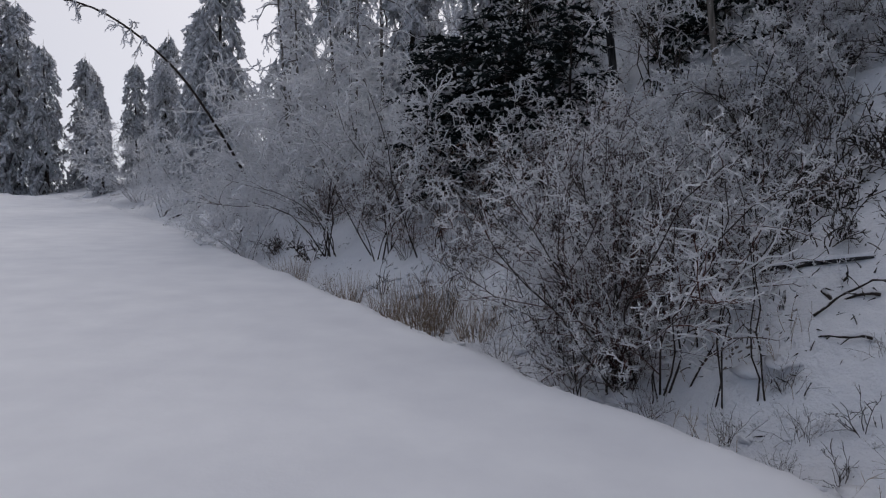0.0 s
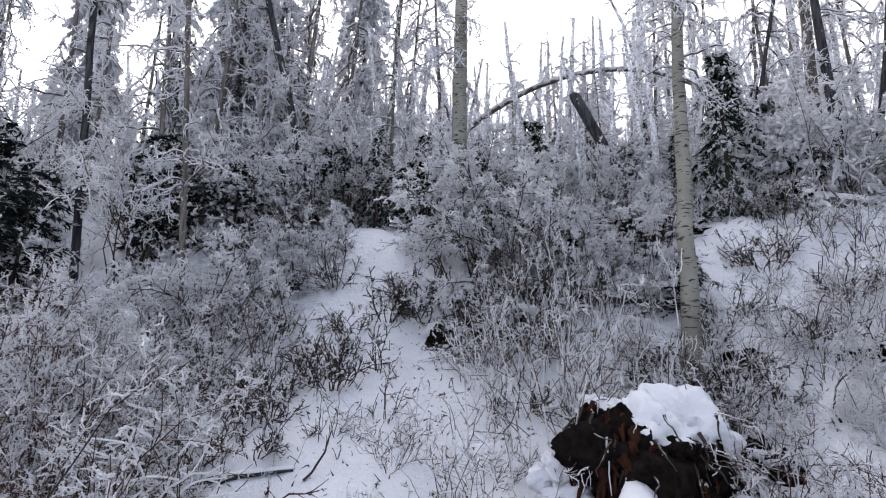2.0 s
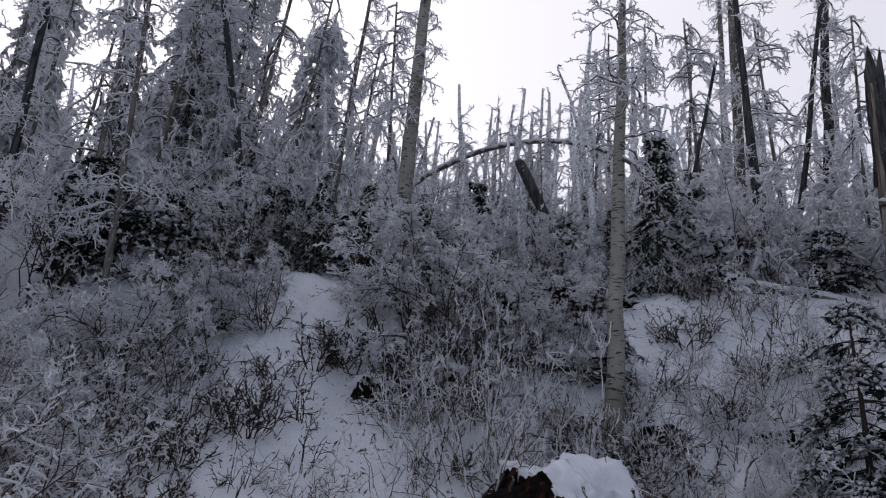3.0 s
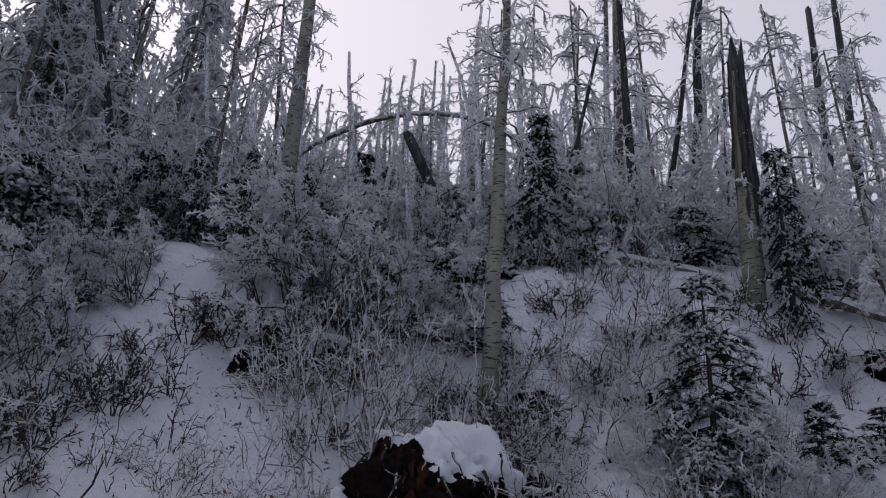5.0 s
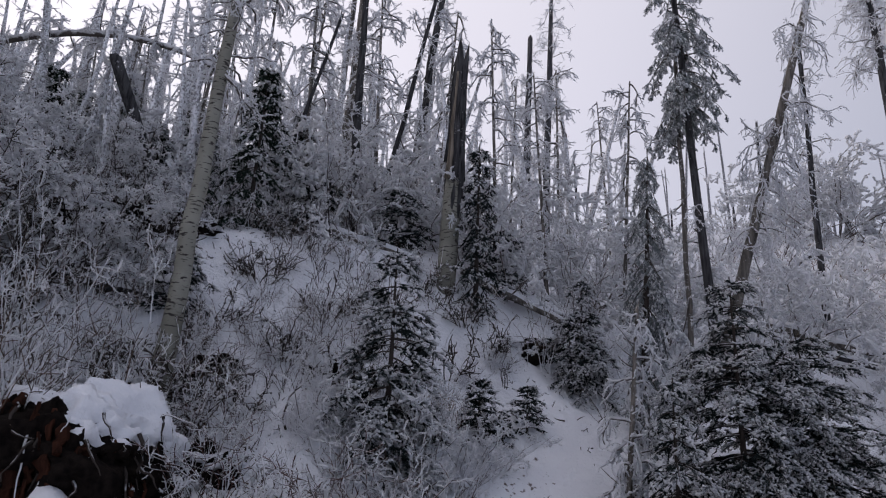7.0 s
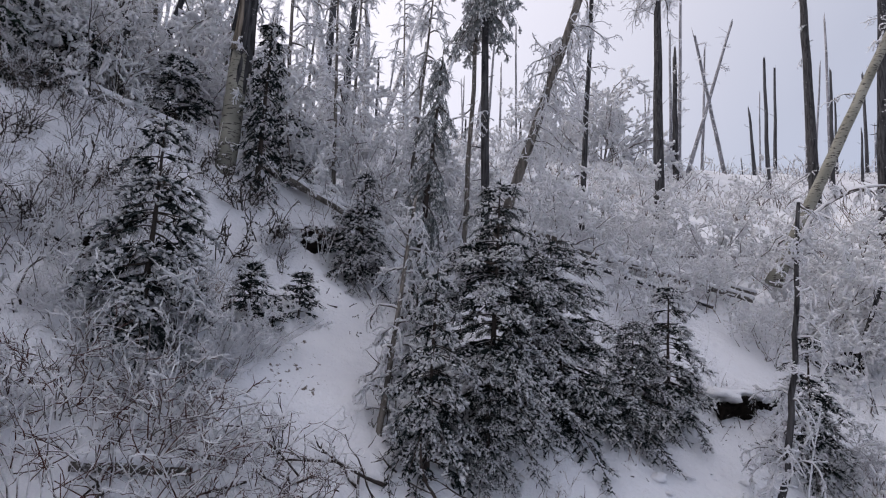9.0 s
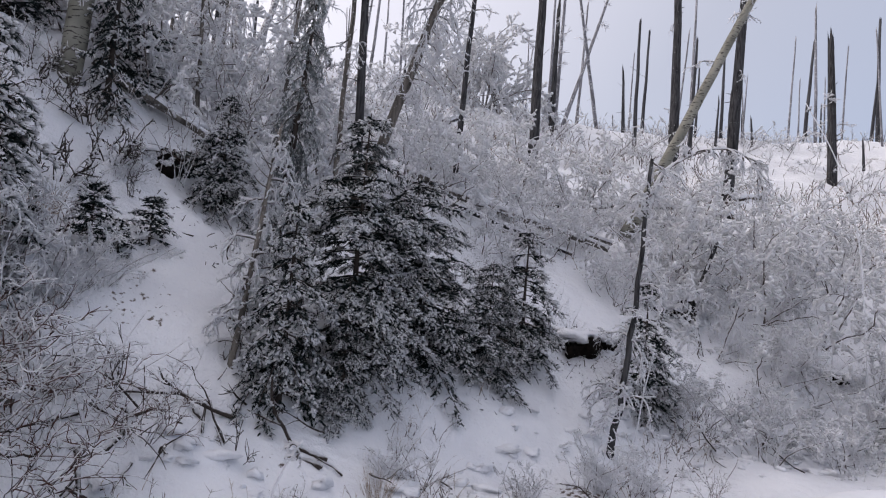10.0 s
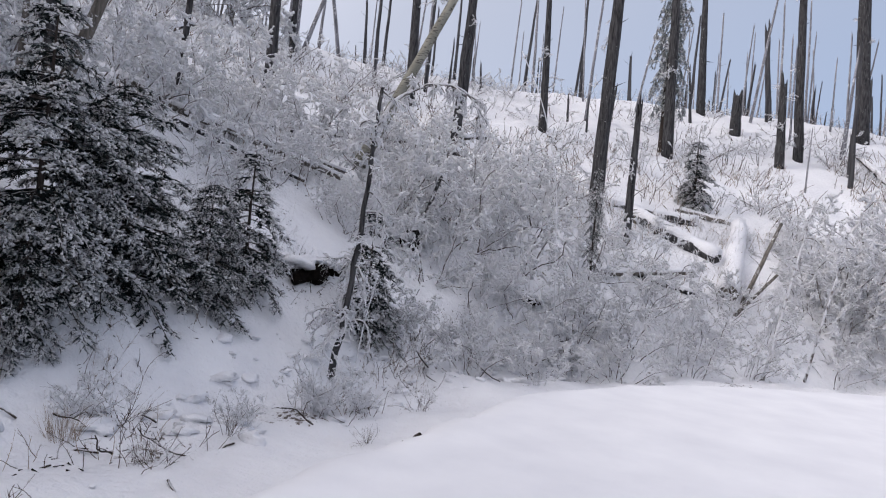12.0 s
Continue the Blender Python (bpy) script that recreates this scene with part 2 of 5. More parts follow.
M_CUT = bark_material("cut_wood", (.016, .015, .016), (.004, .004, .004), 18, 0, (1, 1, 1), .02)
M_NEEDLE = needle_material("fir_needles", (.022, .030, .028), (.009, .013, .013))
M_NEEDLE_GREEN = needle_material("spruce_needles", (.032, .05, .034), (.013, .022, .016))
M_HALF_RIMED = needle_material("half_rimed_needles", (.34, .36, .38), (.07, .085, .085), .4)
M_RIMED_NEEDLE = needle_material("rimed_needles", (.76, .78, .82), (.42, .44, .47), .2, .35)
M_DRAPED = needle_material("draped_needles", (.50, .53, .55), (.15, .18, .175), .3, .3)
M_RIME = rime_material("rime")
M_TIP = rime_material("rime_tip", (.93, .935, .955))
M_RIME_COOL = rime_material("far_rime", (.87, .88, .92))
# Lightened beyond its rime: the haze over the wood sits in this colour.
M_FAR_TRUNK = bark_material("rimed_far_bark", (.38, .37, .38), (.15, .145, .15), 8, .46, (1, 1, .15))

# ---------------------------------------------------------------- mesh tools
def unit(a):
    return a / np.maximum(np.linalg.norm(a, axis=-1, keepdims=True), 1e-9)


def mesh_of(name, verts, faces, smooth=True):
    """A mesh from arrays of corners and of faces (all with equally many corners)."""
    me = bpy.data.meshes.new(name)
    verts, faces = np.asarray(verts, np.float32), np.asarray(faces, np.int32)
    n, k = faces.shape
    me.vertices.add(len(verts))
    me.vertices.foreach_set("co", verts.ravel())
    me.loops.add(n * k)
    me.loops.foreach_set("vertex_index", faces.ravel())
    me.polygons.add(n)
    me.polygons.foreach_set("loop_start", np.arange(0, n * k, k, dtype=np.int32))
    if smooth:
        me.polygons.foreach_set("use_smooth", np.ones(n, bool))
    me.update(calc_edges=True)
    return me


def join(*pieces):
    """Several (corners, faces) as one."""
    vs, fs, at = [], [], 0
    for v, f in pieces:
        if len(v):
            f = np.asarray(f)
            if f.shape[1] == 4:
                f = np.concatenate([f[:, :3], f[:, [0, 2, 3]]])
            vs.append(v)
            fs.append(np.asarray(f) + at)
            at += len(v)
    return np.concatenate(vs), np.concatenate(fs)


def tubes(pts, rad, sides=3):
    """Tapered tubes along N lines of k points."""
    pts, rad = np.asarray(pts, float), np.asarray(rad, float)
    if pts.ndim == 2:
        pts, rad = pts[None], rad[None]
    N, k, _ = pts.shape
    tan = unit(np.gradient(pts, axis=1))
    ref = np.where(np.abs(tan[:, :1, 2:3]) > .9, np.array((1., 0, 0)), np.array((0, 0, 1.)))
    a = unit(np.cross(tan, np.broadcast_to(ref, tan.shape)))
    b = np.cross(tan, a)
    ang = np.arange(sides) * 2 * math.pi / sides
    ring = a[:, :, None] * np.cos(ang)[:, None] + b[:, :, None] * np.sin(ang)[:, None]
    v = (pts[:, :, None] + ring * rad[:, :, None, None]).reshape(-1, 3)
    base = (np.arange(N)[:, None, None] * k + np.arange(k - 1)[None, :, None]) * sides
    s = np.arange(sides)
    s1 = (s + 1) % sides
    f = np.stack([base + s, base + s1, base + sides + s1, base + sides + s], -1).reshape(-1, 4)
    return v, f


def grow(rng, start, way, length, k, wander, pull=(0, 0, 0)):
    """Lines of k steps that set out from start; pull bends them as they go."""
    way, pts = unit(np.asarray(way, float)), [np.asarray(start, float)]
    step = (np.asarray(length, float) / k)[:, None]
    pull = np.asarray(pull, float)
    for _ in range(k):
        way = unit(way + rng.normal(0, wander, way.shape) + pull)
        pts.append(pts[-1] + way * step)
    return np.stack(pts, 1)


def sprout(rng, pts, count, lo, hi, spread):
    """Where and which way shoots leave their parent lines: start, way, parent's index, place along it."""
    N, k, _ = pts.shape
    who = np.repeat(np.arange(N), count)
    t = rng.uniform(lo, hi, len(who))
    x = t * (k - 1)
    i = np.minimum(x.astype(int), k - 2)
    a, b = pts[who, i], pts[who, i + 1]
    start, along = a + (b - a) * (x - i)[:, None], unit(b - a)
    side = unit(np.cross(along, rng.normal(size=along.shape)))
    ang = rng.normal(spread, .2, len(who))[:, None]
    return start, along * np.cos(ang) + side * np.sin(ang), who, t


def taper(r0, r1, k, N):
    return np.linspace(1, 0, k)[None] * (np.asarray(r0) - r1).reshape(-1, 1) + r1 + np.zeros((N, 1))


def blades(start, way, length, width, rng, flat=.5):
    """Thin pointed leaves, one triangle each."""
    side = unit(np.cross(way, unit(np.array((0, 0, 1.)) * flat + rng.normal(0, .5, way.shape))))
    w = side * np.asarray(width).reshape(-1, 1)
    v = np.stack([start - w, start + w, start + way * np.asarray(length).reshape(-1, 1)], 1).reshape(-1, 3)
    return v, np.arange(len(v)).reshape(-1, 3)


def cones(start, way, length, width, rng):
    """Short pointed twigs with three sides."""
    way = unit(way)
    a = unit(np.cross(way, rng.normal(size=way.shape)))
    b = np.cross(way, a)
    w = np.zeros((len(start), 1)) + width
    v = np.stack([start + a * w, start + (b * .87 - a * .5) * w, start - (b * .87 + a * .5) * w, start + way * np.asarray(length).reshape(-1, 1)], 1).reshape(-1, 3)
    i = np.arange(len(start))[:, None, None] * 4 + np.array(((0, 1, 3), (1, 2, 3), (2, 0, 3)))[None]
    return v, i.reshape(-1, 3)


def clubs(start, way, length, width, rng, slim=False):
    """Blunt fingers of rime, a little thinner where they start; slim: pointed there."""
    way = unit(way)
    a = unit(np.cross(way, rng.normal(size=way.shape)))
    b = np.cross(way, a)
    w = np.zeros((len(start), 1)) + width
    e = start + way * np.asarray(length).reshape(-1, 1)
    ring = np.stack([a * w, (b * .87 - a * .5) * w, -(b * .87 + a * .5) * w], 1)
    if slim:
        v = np.concatenate([start[:, None], e[:, None] + ring], 1).reshape(-1, 3)
        i = np.arange(len(start))[:, None, None] * 4 + np.array(((0, 2, 1), (0, 3, 2), (0, 1, 3), (1, 2, 3)))[None]
        return v, i.reshape(-1, 3)
    v = np.concatenate([start[:, None] + ring * .65, e[:, None] + ring * .9], 1).reshape(-1, 3)
    i = np.arange(len(start))[:, None, None] * 6 + np.array(((0, 1, 4), (0, 4, 3), (1, 2, 5), (1, 5, 4), (2, 0, 3), (2, 3, 5), (3, 4, 5)))[None]
    return v, i.reshape(-1, 3)


def spot(x, y, sink=.05):
    return Vector((x, y, float(height(x, y)) - sink))


def part(name, geo, material, parent, label="", smooth=True, kind=""):
    """One mesh object under a thing or under a part."""
    me = geo if isinstance(geo, bpy.types.Mesh) else mesh_of(name, *geo, smooth=smooth)
    if not me.materials:
        me.materials.append(material)
    ob = new(name, me)
    ob.parent = parent
    return tagged(ob, label, kind=kind)


def thing(name, label, category, at=(0, 0, 0), turn=0.0, size=1.0, group="", kind=""):
    ob = new(name)
    ob.empty_display_size = .2
    ob.matrix_basis = Matrix.Translation(at) @ Matrix.Rotation(turn, 4, "Z") @ Matrix.Scale(size, 4)
    return tagged(ob, label, category, group, kind)


def put(proto, x, y, turn, size=1.0, sink=.05, lean=(0, 0), label="", z=None):
    """A copy of a thing on the ground at x, y."""
    at = spot(x, y, sink) if z is None else Vector((x, y, z))
    m = Matrix.Translation(at) @ Matrix.Rotation(lean[0], 4, "X") @ Matrix.Rotation(lean[1], 4, "Y") @ Matrix.Rotation(turn, 4, "Z") @ Matrix.Scale(size, 4)
    ob = copy_thing(proto, m)
    return tagged(ob, label)


# ---------------------------------------------------------------- ground and road
def sheet(xs, ys, zf):
    X, Y = np.meshgrid(xs, ys)
    Z = zf(X, Y)
    nx, ny = len(xs), len(ys)
    v = np.stack([X, Y, Z], -1).reshape(-1, 3)
    i = (np.arange(ny - 1)[:, None] * nx + np.arange(nx - 1)[None]).ravel()
    return v, np.stack([i, i + 1, i + nx + 1, i + nx], -1)


def spaced(near_lo, near_hi, step, far, growth=1.22):
    xs, s, x = list(np.arange(near_lo, near_hi, step)), step, near_hi
    while x < far:
        xs.append(x)
        s *= growth
        x += s
    s, x = step, near_lo
    while x > -far:
        s *= growth
        x -= s
        xs.insert(0, x)
    return np.array(xs)


ground = new("ground", mesh_of("ground", *sheet(spaced(-6, 22, .16, 900), spaced(-24, 22, .16, 900), height)))
ground.data.materials.append(M_BANK)
tagged(ground, "snow-covered bank and hillside with dark litter showing through", "ground", kind="structure")


def road_sheet():
    """The snow on the road, with a soft rounded rim along the bank."""
    xs, ys = spaced(-7, 8.5, .11, 75, 1.07), spaced(-17, 14, .11, 75, 1.07)
    X, Y = np.meshgrid(xs, ys)
    u, v = plan(X, Y)
    e = beyond(ROAD_EDGE, u, v) + .09 * value_noise(X / .9, Y / .9, 5) + .05 * value_noise(X / .33, Y / .33 + 4, 6)
    rim = np.interp(e, (-9.6, -9, -.5, -.3, -.15, -.05, .03, .1, .18, .26, .34, .5), (-.5, 0, .005, .015, .02, .01, -.015, -.055, -.13, -.26, -.42, -.6))
    Z = road_height(X, Y) + rim + .0025 * value_noise(X / 2.4, Y / 2.4, 8) + .001 * value_noise(X / .35, Y / .35, 9)
    nx, ny = len(xs), len(ys)
    i = (np.arange(ny - 1)[:, None] * nx + np.arange(nx - 1)[None]).ravel()
    f = np.stack([i, i + 1, i + nx + 1, i + nx], -1)
    inside = (e.ravel() < .5) & (e.ravel() > -9.6)
    f = f[inside[f].all(1)]
    used = np.unique(f)
    new_index = np.zeros(nx * ny, int)
    new_index[used] = np.arange(len(used))
    return np.stack([X, Y, Z], -1).reshape(-1, 3)[used], new_index[f]


road = new("road", mesh_of("road", *road_sheet()))
road.data.materials.append(M_ROAD)
tagged(road, "road under smooth untouched snow with a soft rim", "road", kind="structure")
# ---------------------------------------------------------------- plants and dead wood: one function for each kind
def each(name, pts, rad, sides, material, parent, label=""):
    """One part for every line."""
    for p, r in zip(pts, rad):
        part(name, tubes(p, r, sides), material, parent, label)


def shrub(name, label, seed, h, stems, lean, twig, stem, droop=0.0, per=(5, 5, 5), thick=1.0, base=.22, leaves=0, wander=.2, far=False, rime=.8, chunky=1.0, floor=.06, low=.22, fine=1.0):
    """A many-stemmed bush: stems, side branches, and fine rimed twigs."""
    rng = np.random.default_rng(seed)
    ob = thing(name, label, "shrub", group=name.replace("_", " ") + "s on the bank")
    a = rng.uniform(0, 2 * math.pi, stems)
    start = np.stack([np.cos(a), np.sin(a), 0 * a], 1) * (base * h * .5 * np.sqrt(rng.uniform(.02, 1, stems)))[:, None] - np.array((0, 0, .06))
    way = np.stack([np.cos(a), np.sin(a), 0 * a], 1) * rng.uniform(.1, 1, stems)[:, None] * lean + np.array((0, 0, 1.))
    L = h * rng.uniform(.55, 1.08, stems)
    s = grow(rng, start, way, L, 6, wander, (0, 0, -droop * .5))
    r = .006 * thick * (L / 2) ** .6 + .002
    if far:
        part("stemwork", tubes(s, taper(r, .0025 * thick, 7, stems), 3), stem, ob, kind="stuff")
    else:
        each("stem", s, taper(r, .0025 * thick, 7, stems), 3, stem, ob)
    b0, bw, who, t = sprout(rng, s, per[0], low, 1.0, .8)
    bl = h * rng.uniform(.14, .36, len(b0)) * (1.15 - .55 * t)
    b = grow(rng, b0, bw, bl, 3, .22, (0, 0, .06 - droop))
    w0, ww, who, t = sprout(rng, b, per[1], .3, 1.0, .85)
    wl = h * rng.uniform(.05, .14, len(w0)) * fine
    w = grow(rng, w0, ww, wl, 3, .38, (0, 0, .06 - droop))
    # rime coats the outer and upper twigs in clumps, the inside stays bare and dark
    tip = w[:, -1]
    wide = max(.35, lean) * h * .75
    out = np.maximum(tip[:, 2] / h, .25 * tip[:, 2] / h + np.hypot(tip[:, 0], tip[:, 1]) / wide * .75)
    clump = value_noise(tip[:, 0] / (.15 * h) + 31, tip[:, 1] / (.15 * h) + tip[:, 2] / (.17 * h), seed)
    coat = rng.uniform(0, 1, len(w)) < rime * np.clip((out - .30 + .34 * clump) * 2.2, floor, 1)
    bare, white = w[~coat], w[coat]
    work = part("twigwork", join(tubes(b, taper(np.full(len(b), .0040 * thick), .0024 * thick, 4, len(b)), 3), tubes(bare, taper(np.full(len(bare), .0030 * thick), .0018 * thick, 4, len(bare)), 3)), twig, ob, "fine bare twigs", kind="stuff")
    fat = np.clip(.55 + .6 * out[coat], .6, 1.15) * rng.uniform(.75, 1.25, len(white))
    x0, xw, who, t = sprout(rng, white, per[2], .15, 1.0, .9)
    part("rime", join(tubes(white, taper(.0040 * thick * chunky ** .6 * fat, .0042 * thick * chunky ** .6, 4, len(white)), 3),
                      clubs(x0, unit(xw) + np.array((0, 0, .12)), h ** .5 * rng.uniform(.009, .024, len(x0)) * chunky * fat[who], .0050 * thick * chunky ** .7 * (fat[who] * rng.uniform(.7, 1.3, len(x0)))[:, None], rng, True)),
         M_TIP, work, "knobbly white coat of rime on the twigs", kind="stuff")
    if leaves:
        l0, lw, who, t = sprout(rng, w, leaves, .3, 1, .9)
        part("dry_leafage", blades(l0, unit(lw + np.array((0, 0, -.5))), rng.uniform(.03, .06, len(l0)), rng.uniform(.008, .016, len(l0)), rng), M_DRY, ob, "curled brown dead leaves", kind="stuff")
    return ob


def conifer(name, label, seed, h, r, droop=.25, rime=.6, bare=.06, density=1.0, needles=None, shaggy=0.0, rime_mat=None, gaps=0.0, coarse=1.0, power=.8, stem=1.0):
    """A fir or spruce: trunk, boughs of needles, rime on their upper sides."""
    rng = np.random.default_rng(seed)
    ob = thing(name, label, "tree", group=name.replace("_", " ") + "s")
    k = 8
    line = np.stack([np.cumsum(rng.normal(0, .012 * h / k, k)), np.cumsum(rng.normal(0, .012 * h / k, k)), np.linspace(0, h, k)], 1)
    line[:, :2] -= line[0, :2]
    part("trunk", tubes(line, np.linspace((.012 * h + .012) * stem, .006, k), 8), M_STEM, ob)
    n = int(max(40, 62 * h ** .75) * density / coarse ** .5)
    tiers = max(6, int(h / (.27 * coarse ** .5)))
    f = np.clip(np.sort((rng.integers(0, tiers, n) + rng.normal(.5, .17 if coarse < 3 else .3, n)) / tiers), 0, 1) ** .85
    f = bare + (.99 - bare) * f
    keep = rng.uniform(0, 1, n) > gaps * (.5 + .5 * np.sin(f * 40))
    f = f[keep]
    n = len(f)
    z = f * h
    c = np.stack([np.interp(z, line[:, 2], line[:, 0]), np.interp(z, line[:, 2], line[:, 1]), z], 1)
    a = np.arange(n) * 2.4 + rng.normal(0, .5, n)
    L = r * (1 - f) ** power * rng.uniform(.5, 1.15, n) + .05 * r
    up = .35 - droop * 2.2 + .5 * f
    way = np.stack([np.cos(a), np.sin(a), up], 1)
    b = grow(rng, c, way, L, 5, .07, (0, 0, -.10 - droop * .28))
    part("limbwork", tubes(b, taper(.004 + .010 * L, .003, 6, n), 3), M_STEM, ob, kind="stuff")
    # side shoots lie in the plane of the bough
    m = np.maximum(5, (L * 26 * density / coarse).astype(int))
    who = np.repeat(np.arange(n), m)
    t = rng.uniform(.12, 1, len(who))
    x = t * 5
    i = np.minimum(x.astype(int), 4)
    p0 = b[who, i] + (b[who, i + 1] - b[who, i]) * (x - i)[:, None]
    along = unit(b[who, i + 1] - b[who, i])
    side = unit(np.cross(along, np.array((0, 0, 1.)))) * rng.choice((-1, 1), len(who))[:, None]
    sl = (.08 * coarse ** .5 + .30 * L[who] * (1 - t) ** .7) * rng.uniform(.6, 1.1, len(who))
    s = grow(rng, p0, along * .8 + side * rng.uniform(.5, 1.1, len(who))[:, None] + np.array((0, 0, -.1 - shaggy)), sl, 2, .12, (0, 0, -.10 - shaggy * .5))
    # short finger-like sprays along the shoots, needles all round them
    q = np.maximum(3, (sl * 30 / coarse).astype(int))
    w2 = np.repeat(np.arange(len(s)), q)
    t2 = rng.uniform(.05, 1, len(w2)) * 2
    j = np.minimum(t2.astype(int), 1)
    n0 = s[w2, j] + (s[w2, j + 1] - s[w2, j]) * (t2 - j)[:, None]
    al = unit(s[w2, j + 1] - s[w2, j])
    lat = unit(np.cross(al, np.array((0, 0, 1.)))) * rng.choice((-1, 1), len(w2))[:, None]
    fw = unit(al * .8 + lat * rng.uniform(.3, .9, (len(w2), 1)) + rng.normal(0, .12, al.shape) + np.array((0, 0, -.02 - shaggy)))
    fl = coarse * rng.uniform(.05, .10, len(n0))
    i3 = np.repeat(np.arange(len(n0)), 2)
    m0 = n0[i3] + fw[i3] * (fl[i3] * rng.uniform(.1, .8, len(i3)))[:, None]
    mw = unit(fw[i3] + unit(np.cross(fw[i3], rng.normal(size=(len(i3), 3)))) * .8)
    load = rng.uniform(.45, 1.3, n)[who][w2] * np.clip((t[w2] - .25) / .45, .06, 1)
    frosty = rng.uniform(0, 1, len(n0)) < .38 * rime * load
    for name, which, coat in (("foliage", ~frosty, needles or M_NEEDLE), ("frosted_foliage", frosty, M_HALF_RIMED if needles is None else needles)):
        w3 = which[i3]
        part(name, join(cones(n0[which], fw[which], fl[which], coarse * .011, rng), blades(m0[w3], mw[w3], coarse * rng.uniform(.035, .065, w3.sum()), coarse * rng.uniform(.005, .009, w3.sum()), rng)),
             coat, ob, "dark green needles" if name == "foliage" else "needles grey with frost", smooth=False, kind="stuff")
    # rime thickens the outer sprays in small lumps, the inside stays dark
    pick = np.repeat(np.nonzero(rng.uniform(0, 1, len(n0)) < rime * load * (.55 + .45 * t2 / 2))[0], 2)
    at = n0[pick] + fw[pick] * (fl[pick] * rng.uniform(.0, .75, len(pick)))[:, None] + np.array((0, 0, .010 * coarse))
    part("rime", clubs(at, unit(fw[pick] + rng.normal(0, .25, (len(pick), 3)) + np.array((0, 0, .08))), fl[pick] * rng.uniform(.45, .95, len(pick)), coarse * rng.uniform(.009, .019, (len(pick), 1)), rng, coarse > .9), rime_mat or M_RIME, ob, "white rime on the boughs", kind="stuff")
    return ob


def trunk_line(rng, foot, top, k, bow=0.0, knots=.01):
    foot, top = np.array(foot, float), np.array(top, float)
    t = np.linspace(0, 1, k)[:, None]
    L = np.linalg.norm(top - foot)
    side = unit(np.cross(top - foot, np.array((.3, .9, .1))))
    p = foot + (top - foot) * t + side * (bow * L * np.sin(t * math.pi))
    p[1:-1] += rng.normal(0, knots * L / k, (k - 2, 3))
    return p


def round_stem(line, rad, sides, rng, ragged=.06, jag=0.0, cap=True):
    """A stem with an uneven skin; jag: how deep its broken top is splintered."""
    v, f = tubes(line, rad, sides)
    k = len(line)
    v = v.reshape(k, sides, 3)
    c = np.asarray(line)[:, None]
    v = c + (v - c) * (1 + rng.normal(0, ragged, (1, sides, 1)) + rng.normal(0, ragged * .5, (k, sides, 1)))
    if jag:
        way = unit(np.asarray(line)[-1] - np.asarray(line)[-2])
        v[-1] += way * rng.uniform(-jag, jag, (sides, 1))
    v = v.reshape(-1, 3)
    if cap:
        ends = np.concatenate([v, [np.asarray(line)[0], np.asarray(line)[-1] - (unit(np.asarray(line)[-1] - np.asarray(line)[-2]) * jag * .9)]])
        s = np.arange(sides)
        s1 = (s + 1) % sides
        a, b = np.full(sides, len(v)), np.full(sides, len(v) + 1)
        f = np.concatenate([f, np.stack([a, s1, s, a], 1), np.stack([b, (k - 1) * sides + s, (k - 1) * sides + s1, b], 1)])
        # the closing faces are fans of slim quads
        f[-2 * sides:, 3] = f[-2 * sides:, 0]
        tri = f[-2 * sides:, :3]
        mid = (ends[tri[:, 1]] + ends[tri[:, 2]]) / 2
        extra = np.arange(len(tri)) + len(ends)
        ends = np.concatenate([ends, mid])
        f = np.concatenate([f[:-2 * sides], np.stack([tri[:, 0], tri[:, 1], extra, tri[:, 2]], 1)])
        return ends, f
    return v, f


def dead_boughs(ob, trunk, rng, line, count, lo, hi, length, droop, twiggy, thick=1.9, twig=None, spread=1.25, far=False):
    """Bare side branches with twigs."""
    b0, bw, who, t = sprout(rng, line[None], count, lo, hi, spread)
    L = length * rng.uniform(.4, 1.1, count) * (1.15 - .6 * t)
    b = grow(rng, b0, bw, L, 8, .30, (0, 0, -droop * .8))
    w0, ww, who, t = sprout(rng, b, twiggy, .2, 1, .8)
    w = grow(rng, w0, ww, rng.uniform(.12, .36, len(w0)) * length, 5, .42, (0, 0, -droop))
    x0, xw, who, t = sprout(rng, w, 6, .1, 1, .85)
    rad = taper(np.full(count, .011 * thick), .005 * thick, 9, count)
    if far:
        part("limbwork", tubes(b, rad, 4), M_PALE_STEM, trunk, kind="stuff")
    else:
        each("branch", b, rad, 4, M_PALE_STEM, trunk)
    part("twigwork", join(tubes(w, taper(np.full(len(w), .0068 * thick), .0046 * thick, 6, len(w)), 3), clubs(x0, xw + np.array((0, 0, -droop)), rng.uniform(.02, .062, len(x0)) * max(length, .6), .0056 * thick * rng.uniform(.7, 1.3, (len(x0), 1)), rng, True)),
         twig or M_WHITE_TWIG, ob, "white rimed twigs", kind="stuff")


def aspen(label, seed, foot, top, r0, r1, boughs=0, lo=.5, length=1.2, droop=.12, bow=0.0, bark=None, twiggy=10, thick=1.9, twig=None, name="aspen_tree", k=14, knots=.01, far=False):
    rng = np.random.default_rng(seed)
    foot = np.array(foot, float)
    ob = thing(name, label, "tree", foot)
    line = trunk_line(rng, (0, 0, -.15), np.array(top) - foot, k, bow, knots)
    rad = np.linspace(r0, r1, k)
    rad[0] *= 1.35
    rad[1] *= 1.08
    trunk = part("trunk", round_stem(line, rad, 12, rng, .02), bark or M_ASPEN, ob)
    if boughs:
        dead_boughs(ob, trunk, rng, line, boughs, lo, 1.0, length, droop, twiggy, thick, twig, far=far)
    return ob


